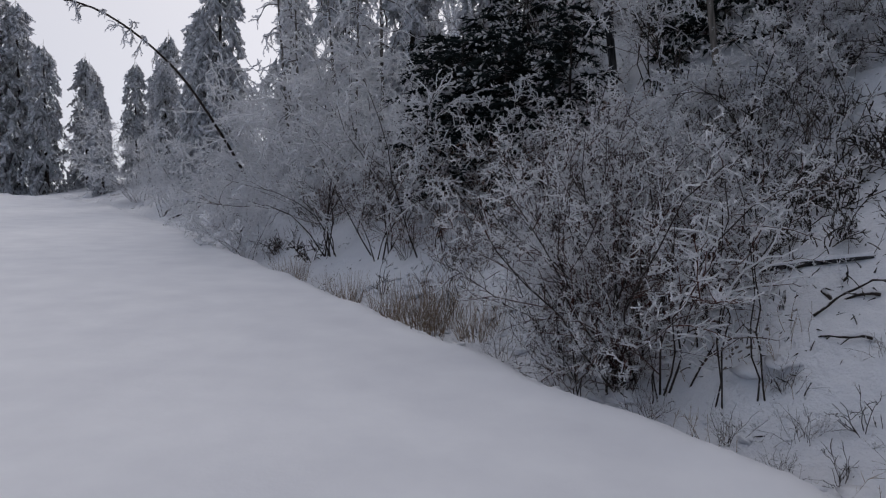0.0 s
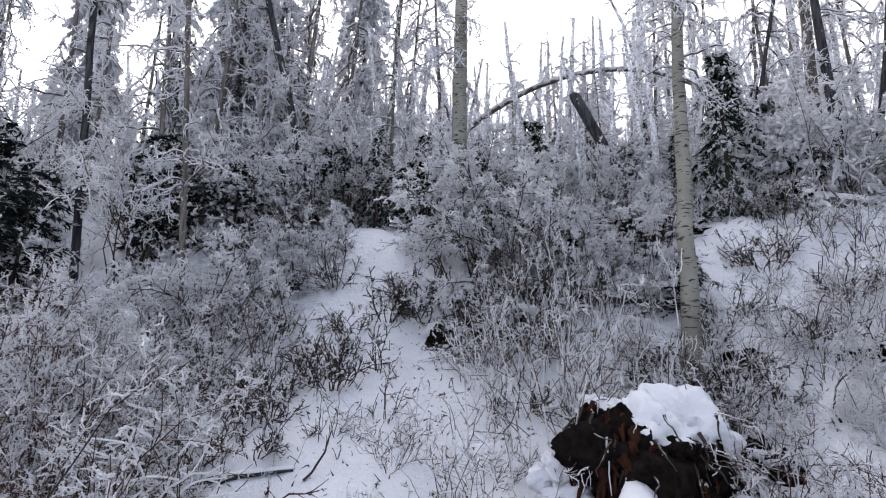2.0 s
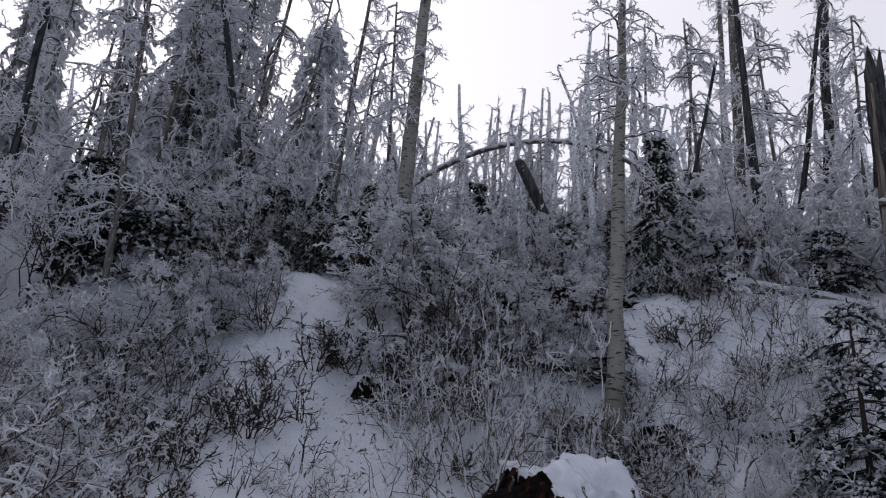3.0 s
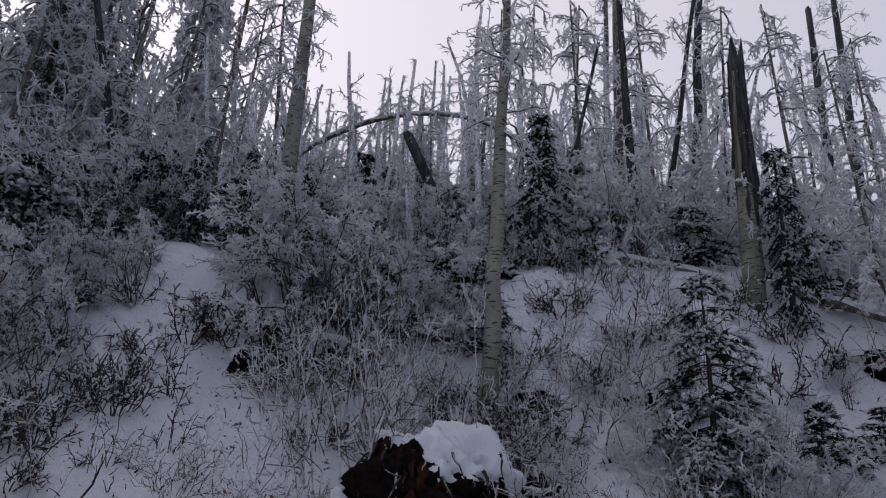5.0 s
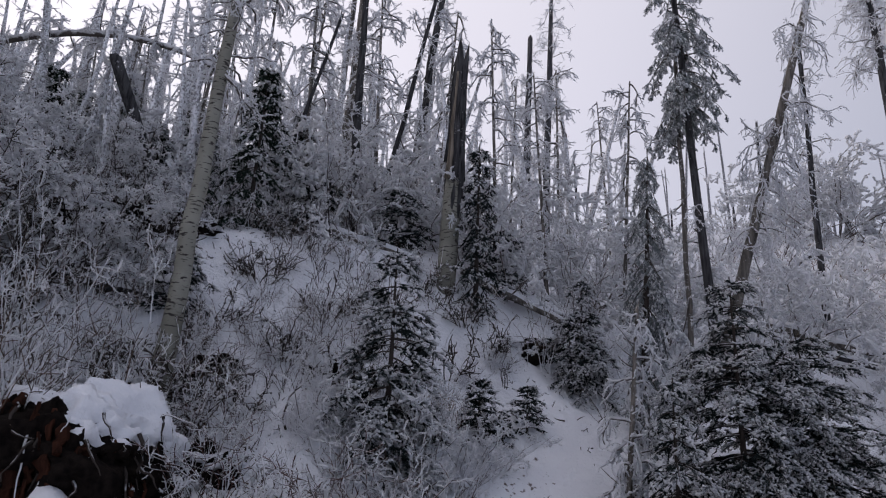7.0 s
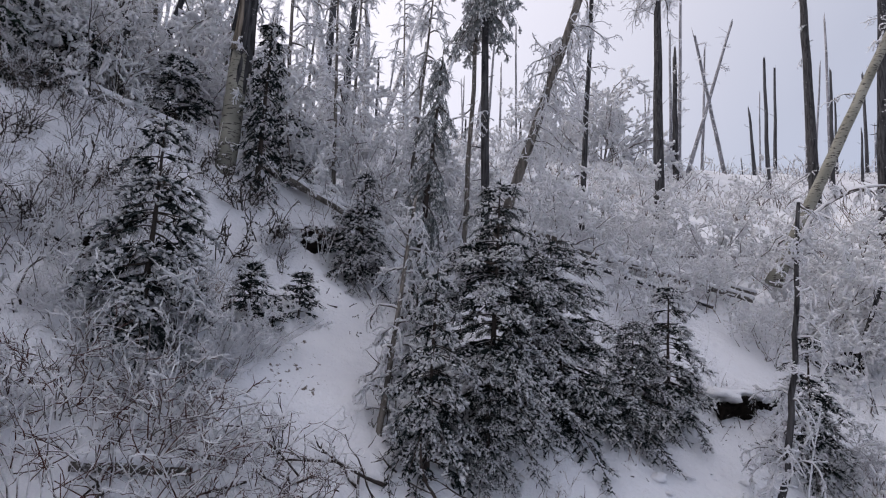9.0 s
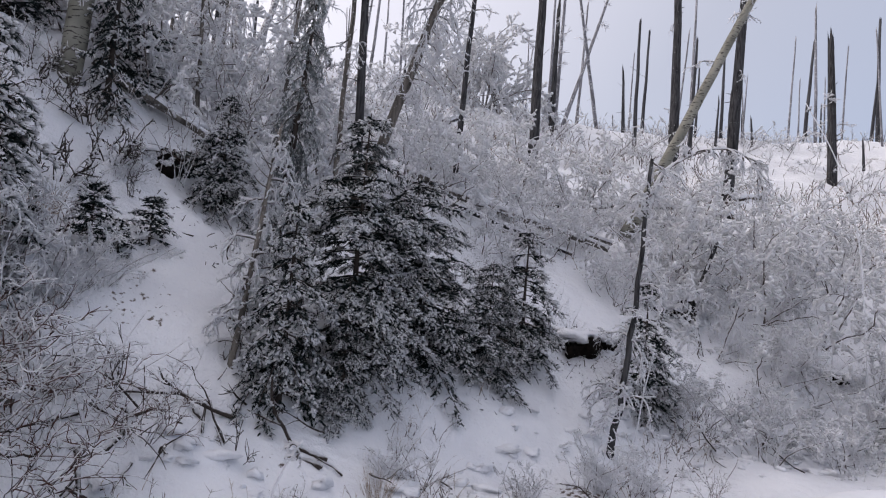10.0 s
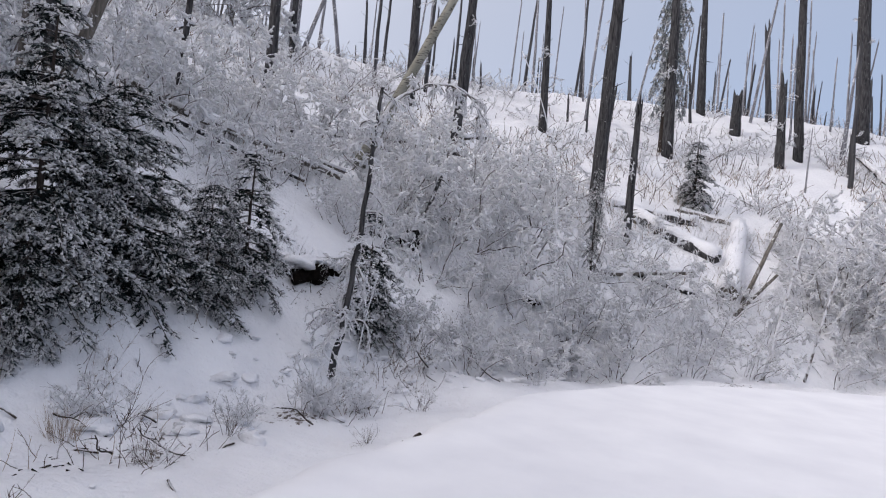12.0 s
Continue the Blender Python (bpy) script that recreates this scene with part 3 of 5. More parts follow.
def arched(label, seed, points, r0, r1, boughs, lo, length, droop, bark, twiggy=9):
    """A slender tree bowed over; points: a few places along it."""
    rng = np.random.default_rng(seed)
    foot = np.array(points[0], float)
    ob = thing("bent_birch", label, "tree", foot)
    p = np.array(points, float) - foot
    d = np.concatenate([[0], np.cumsum(np.linalg.norm(np.diff(p, axis=0), axis=1))])
    x = np.linspace(0, d[-1], 24)
    line = np.stack([np.interp(x, d, p[:, i]) for i in range(3)], 1)
    for _ in range(3):
        line[1:-1] = (line[:-2] + 2 * line[1:-1] + line[2:]) / 4
    trunk = part("trunk", round_stem(line, np.linspace(r0, r1, 24), 8, rng, .03), bark, ob)
    dead_boughs(ob, trunk, rng, line, boughs, lo, 1.0, length, droop, twiggy)
    return ob


def snag(label, seed, foot, top, r0, r1, stubs=5, jag=.25, bark=None, boughs=0, length=1.0, droop=.06, lo=.4, k=10, name="dead_tree", twiggy=9, sides=10, thick=1.9):
    """A standing dead trunk with a broken top and stubs of branches."""
    rng = np.random.default_rng(seed)
    foot = np.array(foot, float)
    ob = thing(name, label, "tree", foot)
    line = trunk_line(rng, (0, 0, -.2), np.array(top) - foot, k, 0, .012)
    trunk = part("trunk", round_stem(line, np.linspace(r0, r1, k), sides, rng, .07, jag), bark or M_CHAR, ob)
    if stubs:
        b0, bw, who, t = sprout(rng, line[None], stubs, .25, .97, 1.2)
        s = grow(rng, b0, bw, rng.uniform(.15, .6, stubs) * max(1, length), 3, .15)
        each("stub", s, taper(np.full(stubs, max(.008, r1 * .22)), .004, 4, stubs), 4, bark or M_CHAR, trunk)
    if boughs:
        dead_boughs(ob, trunk, rng, line, boughs, lo, 1.0, length, droop, twiggy, thick)
    return ob


def log(label, seed, a, b, r0, r1, bark=None, snow=True, name="fallen_log", lift=0.0):
    """A log lying on the ground from a to b, with snow along its back."""
    rng = np.random.default_rng(seed)
    pa = np.array((*a, float(height(*a)) + r0 * .55 + lift)) if len(a) == 2 else np.array(a, float)
    pb = np.array((*b, float(height(*b)) + r1 * .55 + lift)) if len(b) == 2 else np.array(b, float)
    ob = thing(name, label, "log", pa)
    line = trunk_line(rng, (0, 0, 0), pb - pa, 9, 0, .02)
    rad = np.linspace(r0, r1, 9)
    stem = part("stem", round_stem(line, rad, 10, rng, .05), bark or M_GREY, ob)
    if snow:
        cap = line + np.array((0, 0, 1)) * (rad[:, None] * .5)
        part("snow_cap", round_stem(cap, rad * (1.08 + .06 * rng.normal(size=9)), 8, rng, .08), M_CAP, stem, "ridge of snow along the log")
    return ob


def tuft(name, label, seed, n, h, spread, mat, category="grass"):
    rng = np.random.default_rng(seed)
    ob = thing(name, label, category)
    a, q = rng.uniform(0, 6.28, n), spread * np.sqrt(rng.uniform(0, 1, n))
    st = np.stack([np.cos(a) * q, np.sin(a) * q, np.full(n, -.03)], 1)
    w = np.stack([np.cos(a) * rng.uniform(0, .5, n), np.sin(a) * rng.uniform(0, .5, n), np.ones(n)], 1)
    g = grow(rng, st, w, h * rng.uniform(.45, 1.1, n), 4, .10, (0, 0, -.05))
    part("leafage", tubes(g, taper(np.full(n, .0045), .0015, 5, n), 3), mat, ob, kind="stuff")
    return ob


# ---------------------------------------------------------------- trees that stand out, from the bank above the road to the burnt hill
def top_of(x, y, h, dx=0.0, dy=0.0):
    return (x + dx, y + dy, float(height(x, y)) + h)


def foot_of(x, y):
    return (x, y, float(height(x, y)))


aspen("tall pale aspen with dark scars on the snowy bank", 11, foot_of(7.62, 3.77), (7.72, 3.58, 8.9), .12, .05, 30, .60, 1.3, .08, knots=.025, twiggy=7)
aspen("pale aspen with black branch scars above the bank", 12, foot_of(8.6, 8.6), (8.95, 8.9, 13.5), .17, .11, 24, .42, 1.2, .2)
arched("rimed birch bent over in a long arch above the bank", 13, ((9.3, 10.6, 6.2), (9.62, 10.07, 7.69), (9.84, 9.59, 8.26), (10.53, 8.57, 9.0), (10.8, 7.58, 9.1), (10.89, 6.77, 8.95), (11.03, 5.75, 8.6), (11.13, 4.9, 7.9)),
       .085, .045, 16, .4, .7, .25, M_PALE_STEM)
arched("slender rimed birch bowed out over the road", 131, ((-5.9, 21.6, 2.9), (-6.2, 20.2, 4.2), (-6.45, 18.2, 5.4), (-6.55, 17.0, 5.9), (-6.66, 16.16, 6.15), (-7.0, 15.58, 6.5), (-7.33, 14.97, 6.75), (-7.58, 14.17, 6.75), (-7.9, 13.41, 6.6)),
       .045, .018, 14, .5, .7, .35, M_STEM)
snag("short charred trunk leaning with a blunt top", 14, foot_of(10.35, 5.62), (9.45, 6.5, 7.7), .105, .09, 2, .05)
def broken_trunk():
    """Pale bark below; above the break long dark splinters stand up."""
    rng = np.random.default_rng(15)
    foot, top = np.array(foot_of(11.2, 1.12)), np.array((10.95, .98, 8.55))
    ob = thing("broken_tree", "broken aspen trunk, pale bark below a dark splintered top", "tree", foot)
    line = trunk_line(rng, (0, 0, -.2), top - foot, 14, 0, .006)
    trunk = part("trunk", round_stem(line[:7], np.linspace(.155, .145, 7), 14, rng, .05, .35), M_ASPEN, ob)
    part("heartwood", round_stem(line[4:], np.linspace(.14, .115, 10), 14, rng, .10, .30), M_CHAR, ob, "dark bare splintered wood")
    for k in range(9):
        a = k * .7 + rng.normal(0, .15)
        o = np.array((math.cos(a), math.sin(a), 0)) * .125
        j = rng.integers(5, 9)
        e = line[-1] + (line[-1] - line[-4]) * rng.uniform(-.7, .10)
        p = np.linspace(line[j] + o * 1.05, e + o * .85, 5) + rng.normal(0, .010, (5, 3))
        part("splinter", round_stem(p, np.linspace(.055, .022, 5), 5, rng, .25), M_CHAR if k % 4 else M_SPLIT, trunk)
    dead_boughs(ob, trunk, rng, line, 7, .3, .95, .8, .2, 7)
    return ob


broken_trunk()
snag("charred slender trunk with long rimed boughs", 16, (12.4, 3.15, 5.0), (12.4, 3.25, 12.6), .11, .05, 4, .2, M_CHAR, 34, 1.4, .14, .22)
snag("charred twin trunk behind the bank", 17, (15.2, 2.73, 5.6), (16.8, 2.0, 16.7), .14, .09, 4, .2, M_CHAR, 26, 1.3, .14, .22)
snag("grey dead trunk leaning among rimed boughs", 18, (13.1, 3.0, 5.3), (14.3, 1.86, 13.3), .065, .04, 4, .2, M_CHAR, 28, 1.3, .14, .22)

birch = aspen("slender birch drooping under rime in the wood", 140, (0, 0, 0), (.35, .2, 7.0), .055, .02, 32, .25, 1.35, .30, twiggy=6, thick=2.6, bark=M_GREY, name="birch_tree", far=True)
birch.matrix_basis = Matrix.Translation(spot(5.24, 12.15))
for x, y, s, t in ((3.9, 15.0, 1.0, 1), (6.7, 12.6, .9, 2), (7.6, 13.4, 1.05, 3), (10.7, 9.0, .55, .2), (11.3, 8.1, .6, 1.2), (11.9, 7.4, .55, 2.2), (12.5, 6.6, .6, 3.2), (11.0, 7.4, .45, 4.2), (7.2, 12.4, 1.3, 5.2), (7.9, 12.9, 1.2, 1.2), (4.4, 13.6, .85, 4), (9.6, 11.6, .95, 5), (8.4, 10.4, .8, .4), (2.2, 16.4, 1.0, 1.4), (12.6, 4.2, .9, 2.4), (13.4, 5.8, 1.0, 3.4), (14.0, 1.8, .9, 4.4),
                   (12.0, 6.4, .85, 5.4), (12.9, -.6, .7, .9), (14.2, .4, .9, 1.9), (13.2, -2.0, .75, 3.9), (15.6, -1.0, .9, 5.9), (14.6, 3.2, 1.0, 2.2), (6.0, 17.0, 1.5, 1.1), (8.4, 17.2, 1.45, 2.1), (4.0, 18.4, 1.5, 3.1), (7.2, 15.2, 1.35, 4.1), (10.2, 15.2, 1.4, 5.1), (2.0, 19.5, 1.5, .1), (12.0, 12.5, 1.35, 1.7), (4.5, 12.4, 1.15, 2.7), (5.9, 13.3, 1.25, 3.7), (7.0, 13.6, 1.2, 4.7),
                   (18.4, 9.2, 1.3, 3.3), (17.5, 6.4, 1.25, 4.3), (20.7, .3, 1.0, 5.3), (21.5, -3.0, .9, .8), (-3.9, 18.6, .95, 1.3), (-2.9, 19.6, 1.05, 2.3), (-4.6, 20.8, 1.1, 3.3), (-1.6, 19.0, 1.1, 4.3), (-5.2, 22.6, 1.1, 5.3), (-2.2, 17.2, .85, .5)):
    put(birch, x, y, t, s)
for i, (x, y, h, r) in enumerate(((14.9, 4.2, 10.5, .16), (16.5, 5.0, 9.5, .12), (13.0, 9.0, 5.0, .09), (9.0, 11.5, 8.0, .08))):
    snag("rimed dead trunk in the wood above the bank", 30 + i, foot_of(x, y), top_of(x, y, h, .3, -.2), r, r * .5, 3, .2, M_GREY, 16, 1.2, .16)
snag("thin dead trunk leaning through the rimed brush", 34, (11.97, 4.87, 5.2), (12.5, 3.75, 10.7), .05, .03, 5, .1, M_CHAR, 8, .8, .2)
aspen("slender pale birch with curly rimed branches above the bank", 35, foot_of(4.2, 9.8), (3.6, 10.1, 10.2), .055, .03, 26, .30, 1.2, .12, bark=M_GREY, name="birch_tree", twiggy=8)
snag("dark leaning trunk among rimed birches", 36, (7.45, 11.0, 4.6), (5.9, 12.5, 12.4), .085, .06, 4, .2, M_CHAR, 22, 1.3, .14, .3)
snag("dark leaning trunk among rimed birches", 37, (3.4, 12.8, 4.2), (2.85, 12.95, 11.0), .08, .06, 4, .2, M_CHAR, 22, 1.3, .14, .25)
snag("thin dark dead trunk on the slope behind the fir", 38, (15.4, -6.55, 4.4), (15.84, -6.9, 12.4), .075, .05, 4, .2, M_CHAR, 20, 1.0, .3, .4)
snag("thin pale dead trunk beside the black spruce", 39, foot_of(12.04, -2.9), (12.03, -2.96, 9.5), .05, .035, 4, .2, M_GREY, 8, .8, .2)
snag("tall dead spruce bristling with rimed branches", 40, (26.0, -1.0, 8.6), (26.2, -1.4, 24.0), .2, .06, 4, .2, M_CHAR_FAR, 60, 1.9, .10, .15)
snag("tall thin dead spruce with short rimed branches", 41, (25.5, -.2, 8.6), (25.6, -.4, 19.0), .18, .1, 4, .2, M_CHAR_FAR, 26, 1.2, .10, .2)

# slope behind: trunk group beside the fir
snag("black dead spruce trunk with curved bare branches", 42, foot_of(11.6, -3.2), (11.9, -2.95, 11.0), .085, .05, 9, .2, M_CHAR, 10, 1.0, .30, .35)
aspen("leaning rimed birch beside the fir", 43, foot_of(12.4, -3.35), (11.8, -5.36, 10.2), .105, .06, 40, .35, 1.5, .42, bark=M_GREY)
aspen("thin dark dead birch at the foot of the slope", 44, foot_of(8.6, -6.4), (8.5, -6.75, 4.0), .05, .026, 34, .12, .8, .22, bow=.035, bark=M_CHAR, k=18, knots=.07)
aspen("pale birch leaning far over the slope", 45, (12.3, -9.3, 3.6), (11.8, -12.2, 9.6), .13, .085, 5, .6, .8, .15, bark=M_ASPEN)
snag("thin black dead spruce hung with rimed twigs", 46, foot_of(8.06, -1.14), (8.75, -1.5, 3.6), .034, .018, 8, .1, M_GREY, 40, .7, .35, .12)
aspen("thin birch leaning out over the road, furred with rime", 47, foot_of(6.0, -15.7), (5.3, -15.9, 3.6), .032, .016, 14, .3, .6, .2, bark=M_PALE_STEM, name="birch_tree")
aspen("thin birch leaning out over the road, furred with rime", 48, foot_of(5.5, -16.8), (4.75, -16.4, 2.9), .028, .014, 12, .3, .5, .2, bark=M_PALE_STEM, name="birch_tree")

for seed, x, y, top, r in ((51, 24.0, -14.2, (24.1, -14.2, 14.5), .12), (52, 20.6, -17.6, (20.9, -17.6, 16.2), .20),
                           (53, 16.9, -16.6, (16.75, -16.9, 14.6), .17), (54, 11.9, -17.8, (11.8, -18.1, 13.0), .22), (55, 13.7, -25.5, (13.9, -25.4, 13.8), .22),
                           (56, 10.6, -31.0, (11.0, -30.9, 16.6), .2), (57, 10.7, -29.2, (10.8, -29.2, 10.3), .2), (58, 17.2, -21.8, (17.4, -21.7, 12.6), .17),
                           (59, 10.1, -16.7, (10.1, -16.8, 6.2), .12), (60, 6.2, -29.0, (6.6, -29.0, 15.2), .2)):
    snag("tall charred pine trunk standing on the snowy hillside", seed, foot_of(x, y), top, r, r * .62, 7, .5, M_CHAR, 5, .9, .05)

snag("grey dead pole leaning over the fallen logs", 64, foot_of(7.3, -17.45), (6.95, -18.9, 3.35), .06, .04, 2, .05, M_GREY)
snag("grey dead pole leaning over the fallen logs", 65, foot_of(7.25, -16.7), (6.6, -17.9, 2.0), .045, .03, 2, .05, M_GREY)
snag("short burnt stump standing on the snowy hill", 66, foot_of(13.5, -31.3), top_of(13.5, -31.3, 1.9), .28, .2, 0, .3, M_CHAR)
snag("tall charred pine trunk standing on the snowy hillside", 67, foot_of(9.8, -37.2), top_of(9.8, -37.2, 11.5, .6), .33, .22, 6, .5, M_CHAR, 6, 1.0, .05)
snag("burnt broken trunk on the snowy hill", 68, foot_of(16.0, -33.0), top_of(16.0, -33.0, 6.0, .3), .26, .15, 3, .4, M_CHAR)
snag("burnt broken trunk on the snowy hill", 69, foot_of(13.7, -35.8), top_of(13.7, -35.8, 4.8, .5), .15, .10, 3, .4, M_CHAR_FAR)
snag("short dead birch furred with rime on the slope", 71, foot_of(11.2, -9.9), (11.0, -10.5, float(height(11.2, -9.9)) + 1.7), .06, .035, 3, .1, M_CHAR, 16, .8, .25, .2)
for seed, line in ((72, ((8.88, -7.04, -.2), (8.82, -7.11, .6), (8.72, -7.14, 1.05), (8.67, -7.14, 1.33))), (73, ((5.95, -1.29, -.35), (5.94, -1.36, .16), (5.92, -1.45, .38), (5.9, -1.54, .52))),
                   (74, ((8.85, -12.1, .0), (8.6, -11.5, 2.2), (8.49, -11.17, 3.42), (8.79, -10.94, 4.79), (9.18, -10.62, 5.78)))):
    arched("thin bent sapling coated white with rime", seed, line, .014, .008, 3, .6, .3, .2, M_WHITE_TWIG, 2)
arched("rimed bough drooping in an arch over the slope", 61, ((8.5, -6.75, 3.2), (8.62, -6.98, 3.85), (8.6, -7.5, 4.2), (8.55, -7.95, 4.4), (8.45, -8.4, 4.4), (8.3, -8.6, 4.15), (8.25, -8.7, 3.7)), .035, .014, 22, .2, .55, .3, M_PALE_STEM)
snag("tall charred pine with a rimed crown at its top", 50, foot_of(19.6, -11.0), (19.95, -11.0, 18.6), .17, .06, 6, .3, M_CHAR, 64, 2.1, .25, .62, thick=2.6)
for seed, dx, dy, tall in ((62, .6, -1.6, 7.5), (63, -.5, 1.1, 6.5)):        # two dead trunks crossing on the ridge
    snag("thin dead trunk leaning across another on the ridge", seed, foot_of(26.2 - dx, -17.2 - dy), top_of(26.2 + dx, -17.2 + dy, tall), .095, .05, 5, .3, M_HAZED_CHAR, 4, .8, .05)

# fir and spruces near the road's bank
big_fir = conifer("fir_tree", "dense young fir, its boughs edged with rime", 70, 3.2, 1.4, .24, 2.1, .03, .85, coarse=.95, power=.6)
big_fir.matrix_basis = Matrix.Translation(spot(8.65, -2.55, .2))
second = conifer("fir_tree", "broad low fir with dark shaded boughs", 71, 2.6, 1.4, .24, 1.35, .02, .8, coarse=1.0, power=.52)
second.matrix_basis = Matrix.Translation(spot(9.2, -3.75, .15)) @ Matrix.Rotation(radians(-7), 4, "X")
put(second, 9.35, -4.75, 2.5, .62)
put(second, 9.0, -3.2, 4.1, .8)
third = conifer("fir_tree", "small fir hung with rime at the foot of the slope", 72, 2.2, .9, .28, 1.9, .02, .85, coarse=1.0, shaggy=.12)
third.matrix_basis = Matrix.Translation(spot(7.85, -1.65, .1))
put(third, 8.0, -2.35, 2.2, .6, label="low fir spreading rimed sprays over the snow")
young = conifer("young_fir", "young fir with rimed boughs on the bank", 73, 2.2, .92, .26, 1.9, .03, .85, coarse=1.15, power=.62, gaps=.15)
young.matrix_basis = Matrix.Translation(spot(7.95, 1.32, .05)) @ Matrix.Scale(1.1, 4)
for x, y, s, t in ((10.8, -1.02, .72, 2), (9.3, -7.5, .85, 3), (9.7, -5.5, .85, 2.6), (10.6, -21.6, .95, 3.6)):
    put(young, x, y, t, s)
tiny = conifer("young_fir", "tiny fir seedling with rimed twigs", 74, .8, .38, .1, .7, .05, .8, coarse=1.1)
tiny.matrix_basis = Matrix.Translation(spot(9.0, .38, .03))
for x, y, s, t in ((9.5, -.2, .8, 1), (9.2, .1, .55, 3), (8.6, .9, .6, 4)):
    put(tiny, x, y, t, s)
narrow = conifer("young_fir", "narrow dark fir hugging the broken trunk", 79, 2.9, .70, .34, .8, .02, .8, coarse=1.2, power=.5, shaggy=.15, gaps=.3)
narrow.matrix_basis = Matrix.Translation(spot(11.15, .62, .05))
spruce = conifer("spruce_tree", "slender dark spruce lightly rimed above the bank", 75, 3.4, 1.0, .28, .95, .03, .9, M_NEEDLE_GREEN, coarse=1.7, gaps=.25, shaggy=.1)
spruce.matrix_basis = Matrix.Translation(spot(10.55, 4.35, .1)) @ Matrix.Scale(.92, 4)
for x, y, s, t in ((9.75, 7.6, .72, 1), (8.1, 9.0, .68, 2), (10.5, 6.1, .52, 3), (4.25, 12.1, .75, 4), (7.5, 9.7, .62, 5), (8.4, 10.9, .8, 3.4), (12.6, 4.4, .9, .7), (10.9, 8.8, .9, 2.1), (11.3, 8.3, .8, .9), (11.7, 7.7, .9, 4.7), (12.3, 6.8, .85, 5.7), (9.6, 9.0, .7, 2.8), (10.2, 5.0, .5, 1.9), (6.9, 9.9, .55, 1.2)):
    put(spruce, x, y, t, s)
column = conifer("spruce_tree", "narrow spruce draped in hanging clumps of rime", 765, 5.0, .80, .62, 1.0, .06, .75, M_DRAPED, .6, None, .5, 1.15, .25)
column.matrix_basis = Matrix.Translation(spot(10.0, -1.72, .1)) @ Matrix.Rotation(radians(12), 4, "Y") @ Matrix.Rotation(radians(5), 4, "X")
hung = conifer("spruce_tree", "tall spruce hung with heavy clumps of rime", 76, 9.0, 1.35, .42, 1.1, .16, .7, M_HALF_RIMED, .5, None, .65, 1.55, .35)
hung.matrix_basis = Matrix.Translation(spot(6.6, 14.2)) @ Matrix.Rotation(4.7, 4, "Z") @ Matrix.Scale(.85, 4)
put(hung, 5.1, 13.9, 2.7, .75)
put(hung, 8.0, 14.7, 1.7, .95)
put(hung, 7.6, 16.4, 3.7, 1.15)
put(hung, 9.5, -14.2, 3, .36, label="young spruce clothed in rime to the ground")
ridge = conifer("spruce_tree", "tall spruce draped in white rime on the burnt hill", 767, 12.0, 1.7, .6, 1.4, .17, .6, M_DRAPED, .7, None, .45, 2.4, .3, .8)
ridge.matrix_basis = Matrix.Translation(spot(14.3, -26.0, .1))
crown = conifer("spruce_tree", "tall bare spruce with clumps of rime only in its crown", 766, 9.4, 1.5, .5, 1.6, .55, .62, M_DRAPED, .7, None, .95, 1.45, .3, .3)
crown.matrix_basis = Matrix.Translation(spot(11.6, -3.2, .1)) @ Matrix.Rotation(radians(2), 4, "Y") @ Matrix.Rotation(radians(-1.7), 4, "X")
dark_fir = conifer("fir_tree", "dark fir in the shade of the wood", 77, 3.3, 1.6, .14, .24, .02, 1.0, coarse=2.3, gaps=.4, power=.45)
dark_fir.matrix_basis = Matrix.Translation(spot(.5, 13.2, .1))
for x, y, s, t in ((1.3, 12.3, .9, 1), (2.4, 12.6, .85, 2), (-.2, 15.2, 1.0, 5), (2.0, 14.6, 1.05, .4), (4.6, 12.2, .7, 3.3), (1.1, 13.8, 1.0, 2.3)):
    put(dark_fir, x, y, t, s, lean=(.06 * math.sin(9 * x), .06 * math.cos(7 * y)))
dark_low = conifer("fir_bush", "low dark evergreen bush dusted with rime", 771, 1.6, 1.05, .14, 1.0, .02, .95, coarse=2.0, gaps=.6, power=.4)
dark_low.matrix_basis = Matrix.Translation(spot(6.2, 11.6, .1))
for x, y, s, t in ((7.4, 10.9, 1.1, 3), (5.3, 10.9, 1.1, 1.1), (8.6, 9.6, 1.0, 4.4), (9.5, 7.9, 1.0, 5.5), (11.2, 6.6, 1.0, .5), (8.0, 12.4, 1.2, 1.5), (8.5, 4.3, .55, 1.8), (11.2, 3.6, .8, 4.8), (11.6, 2.0, .7, 5.8), (10.9, -.9, .6, .2), (12.4, .3, .7, 3.2)):
    put(dark_low, x, y, t, s, lean=(.1 * math.sin(9 * x), .1 * math.cos(7 * y)))

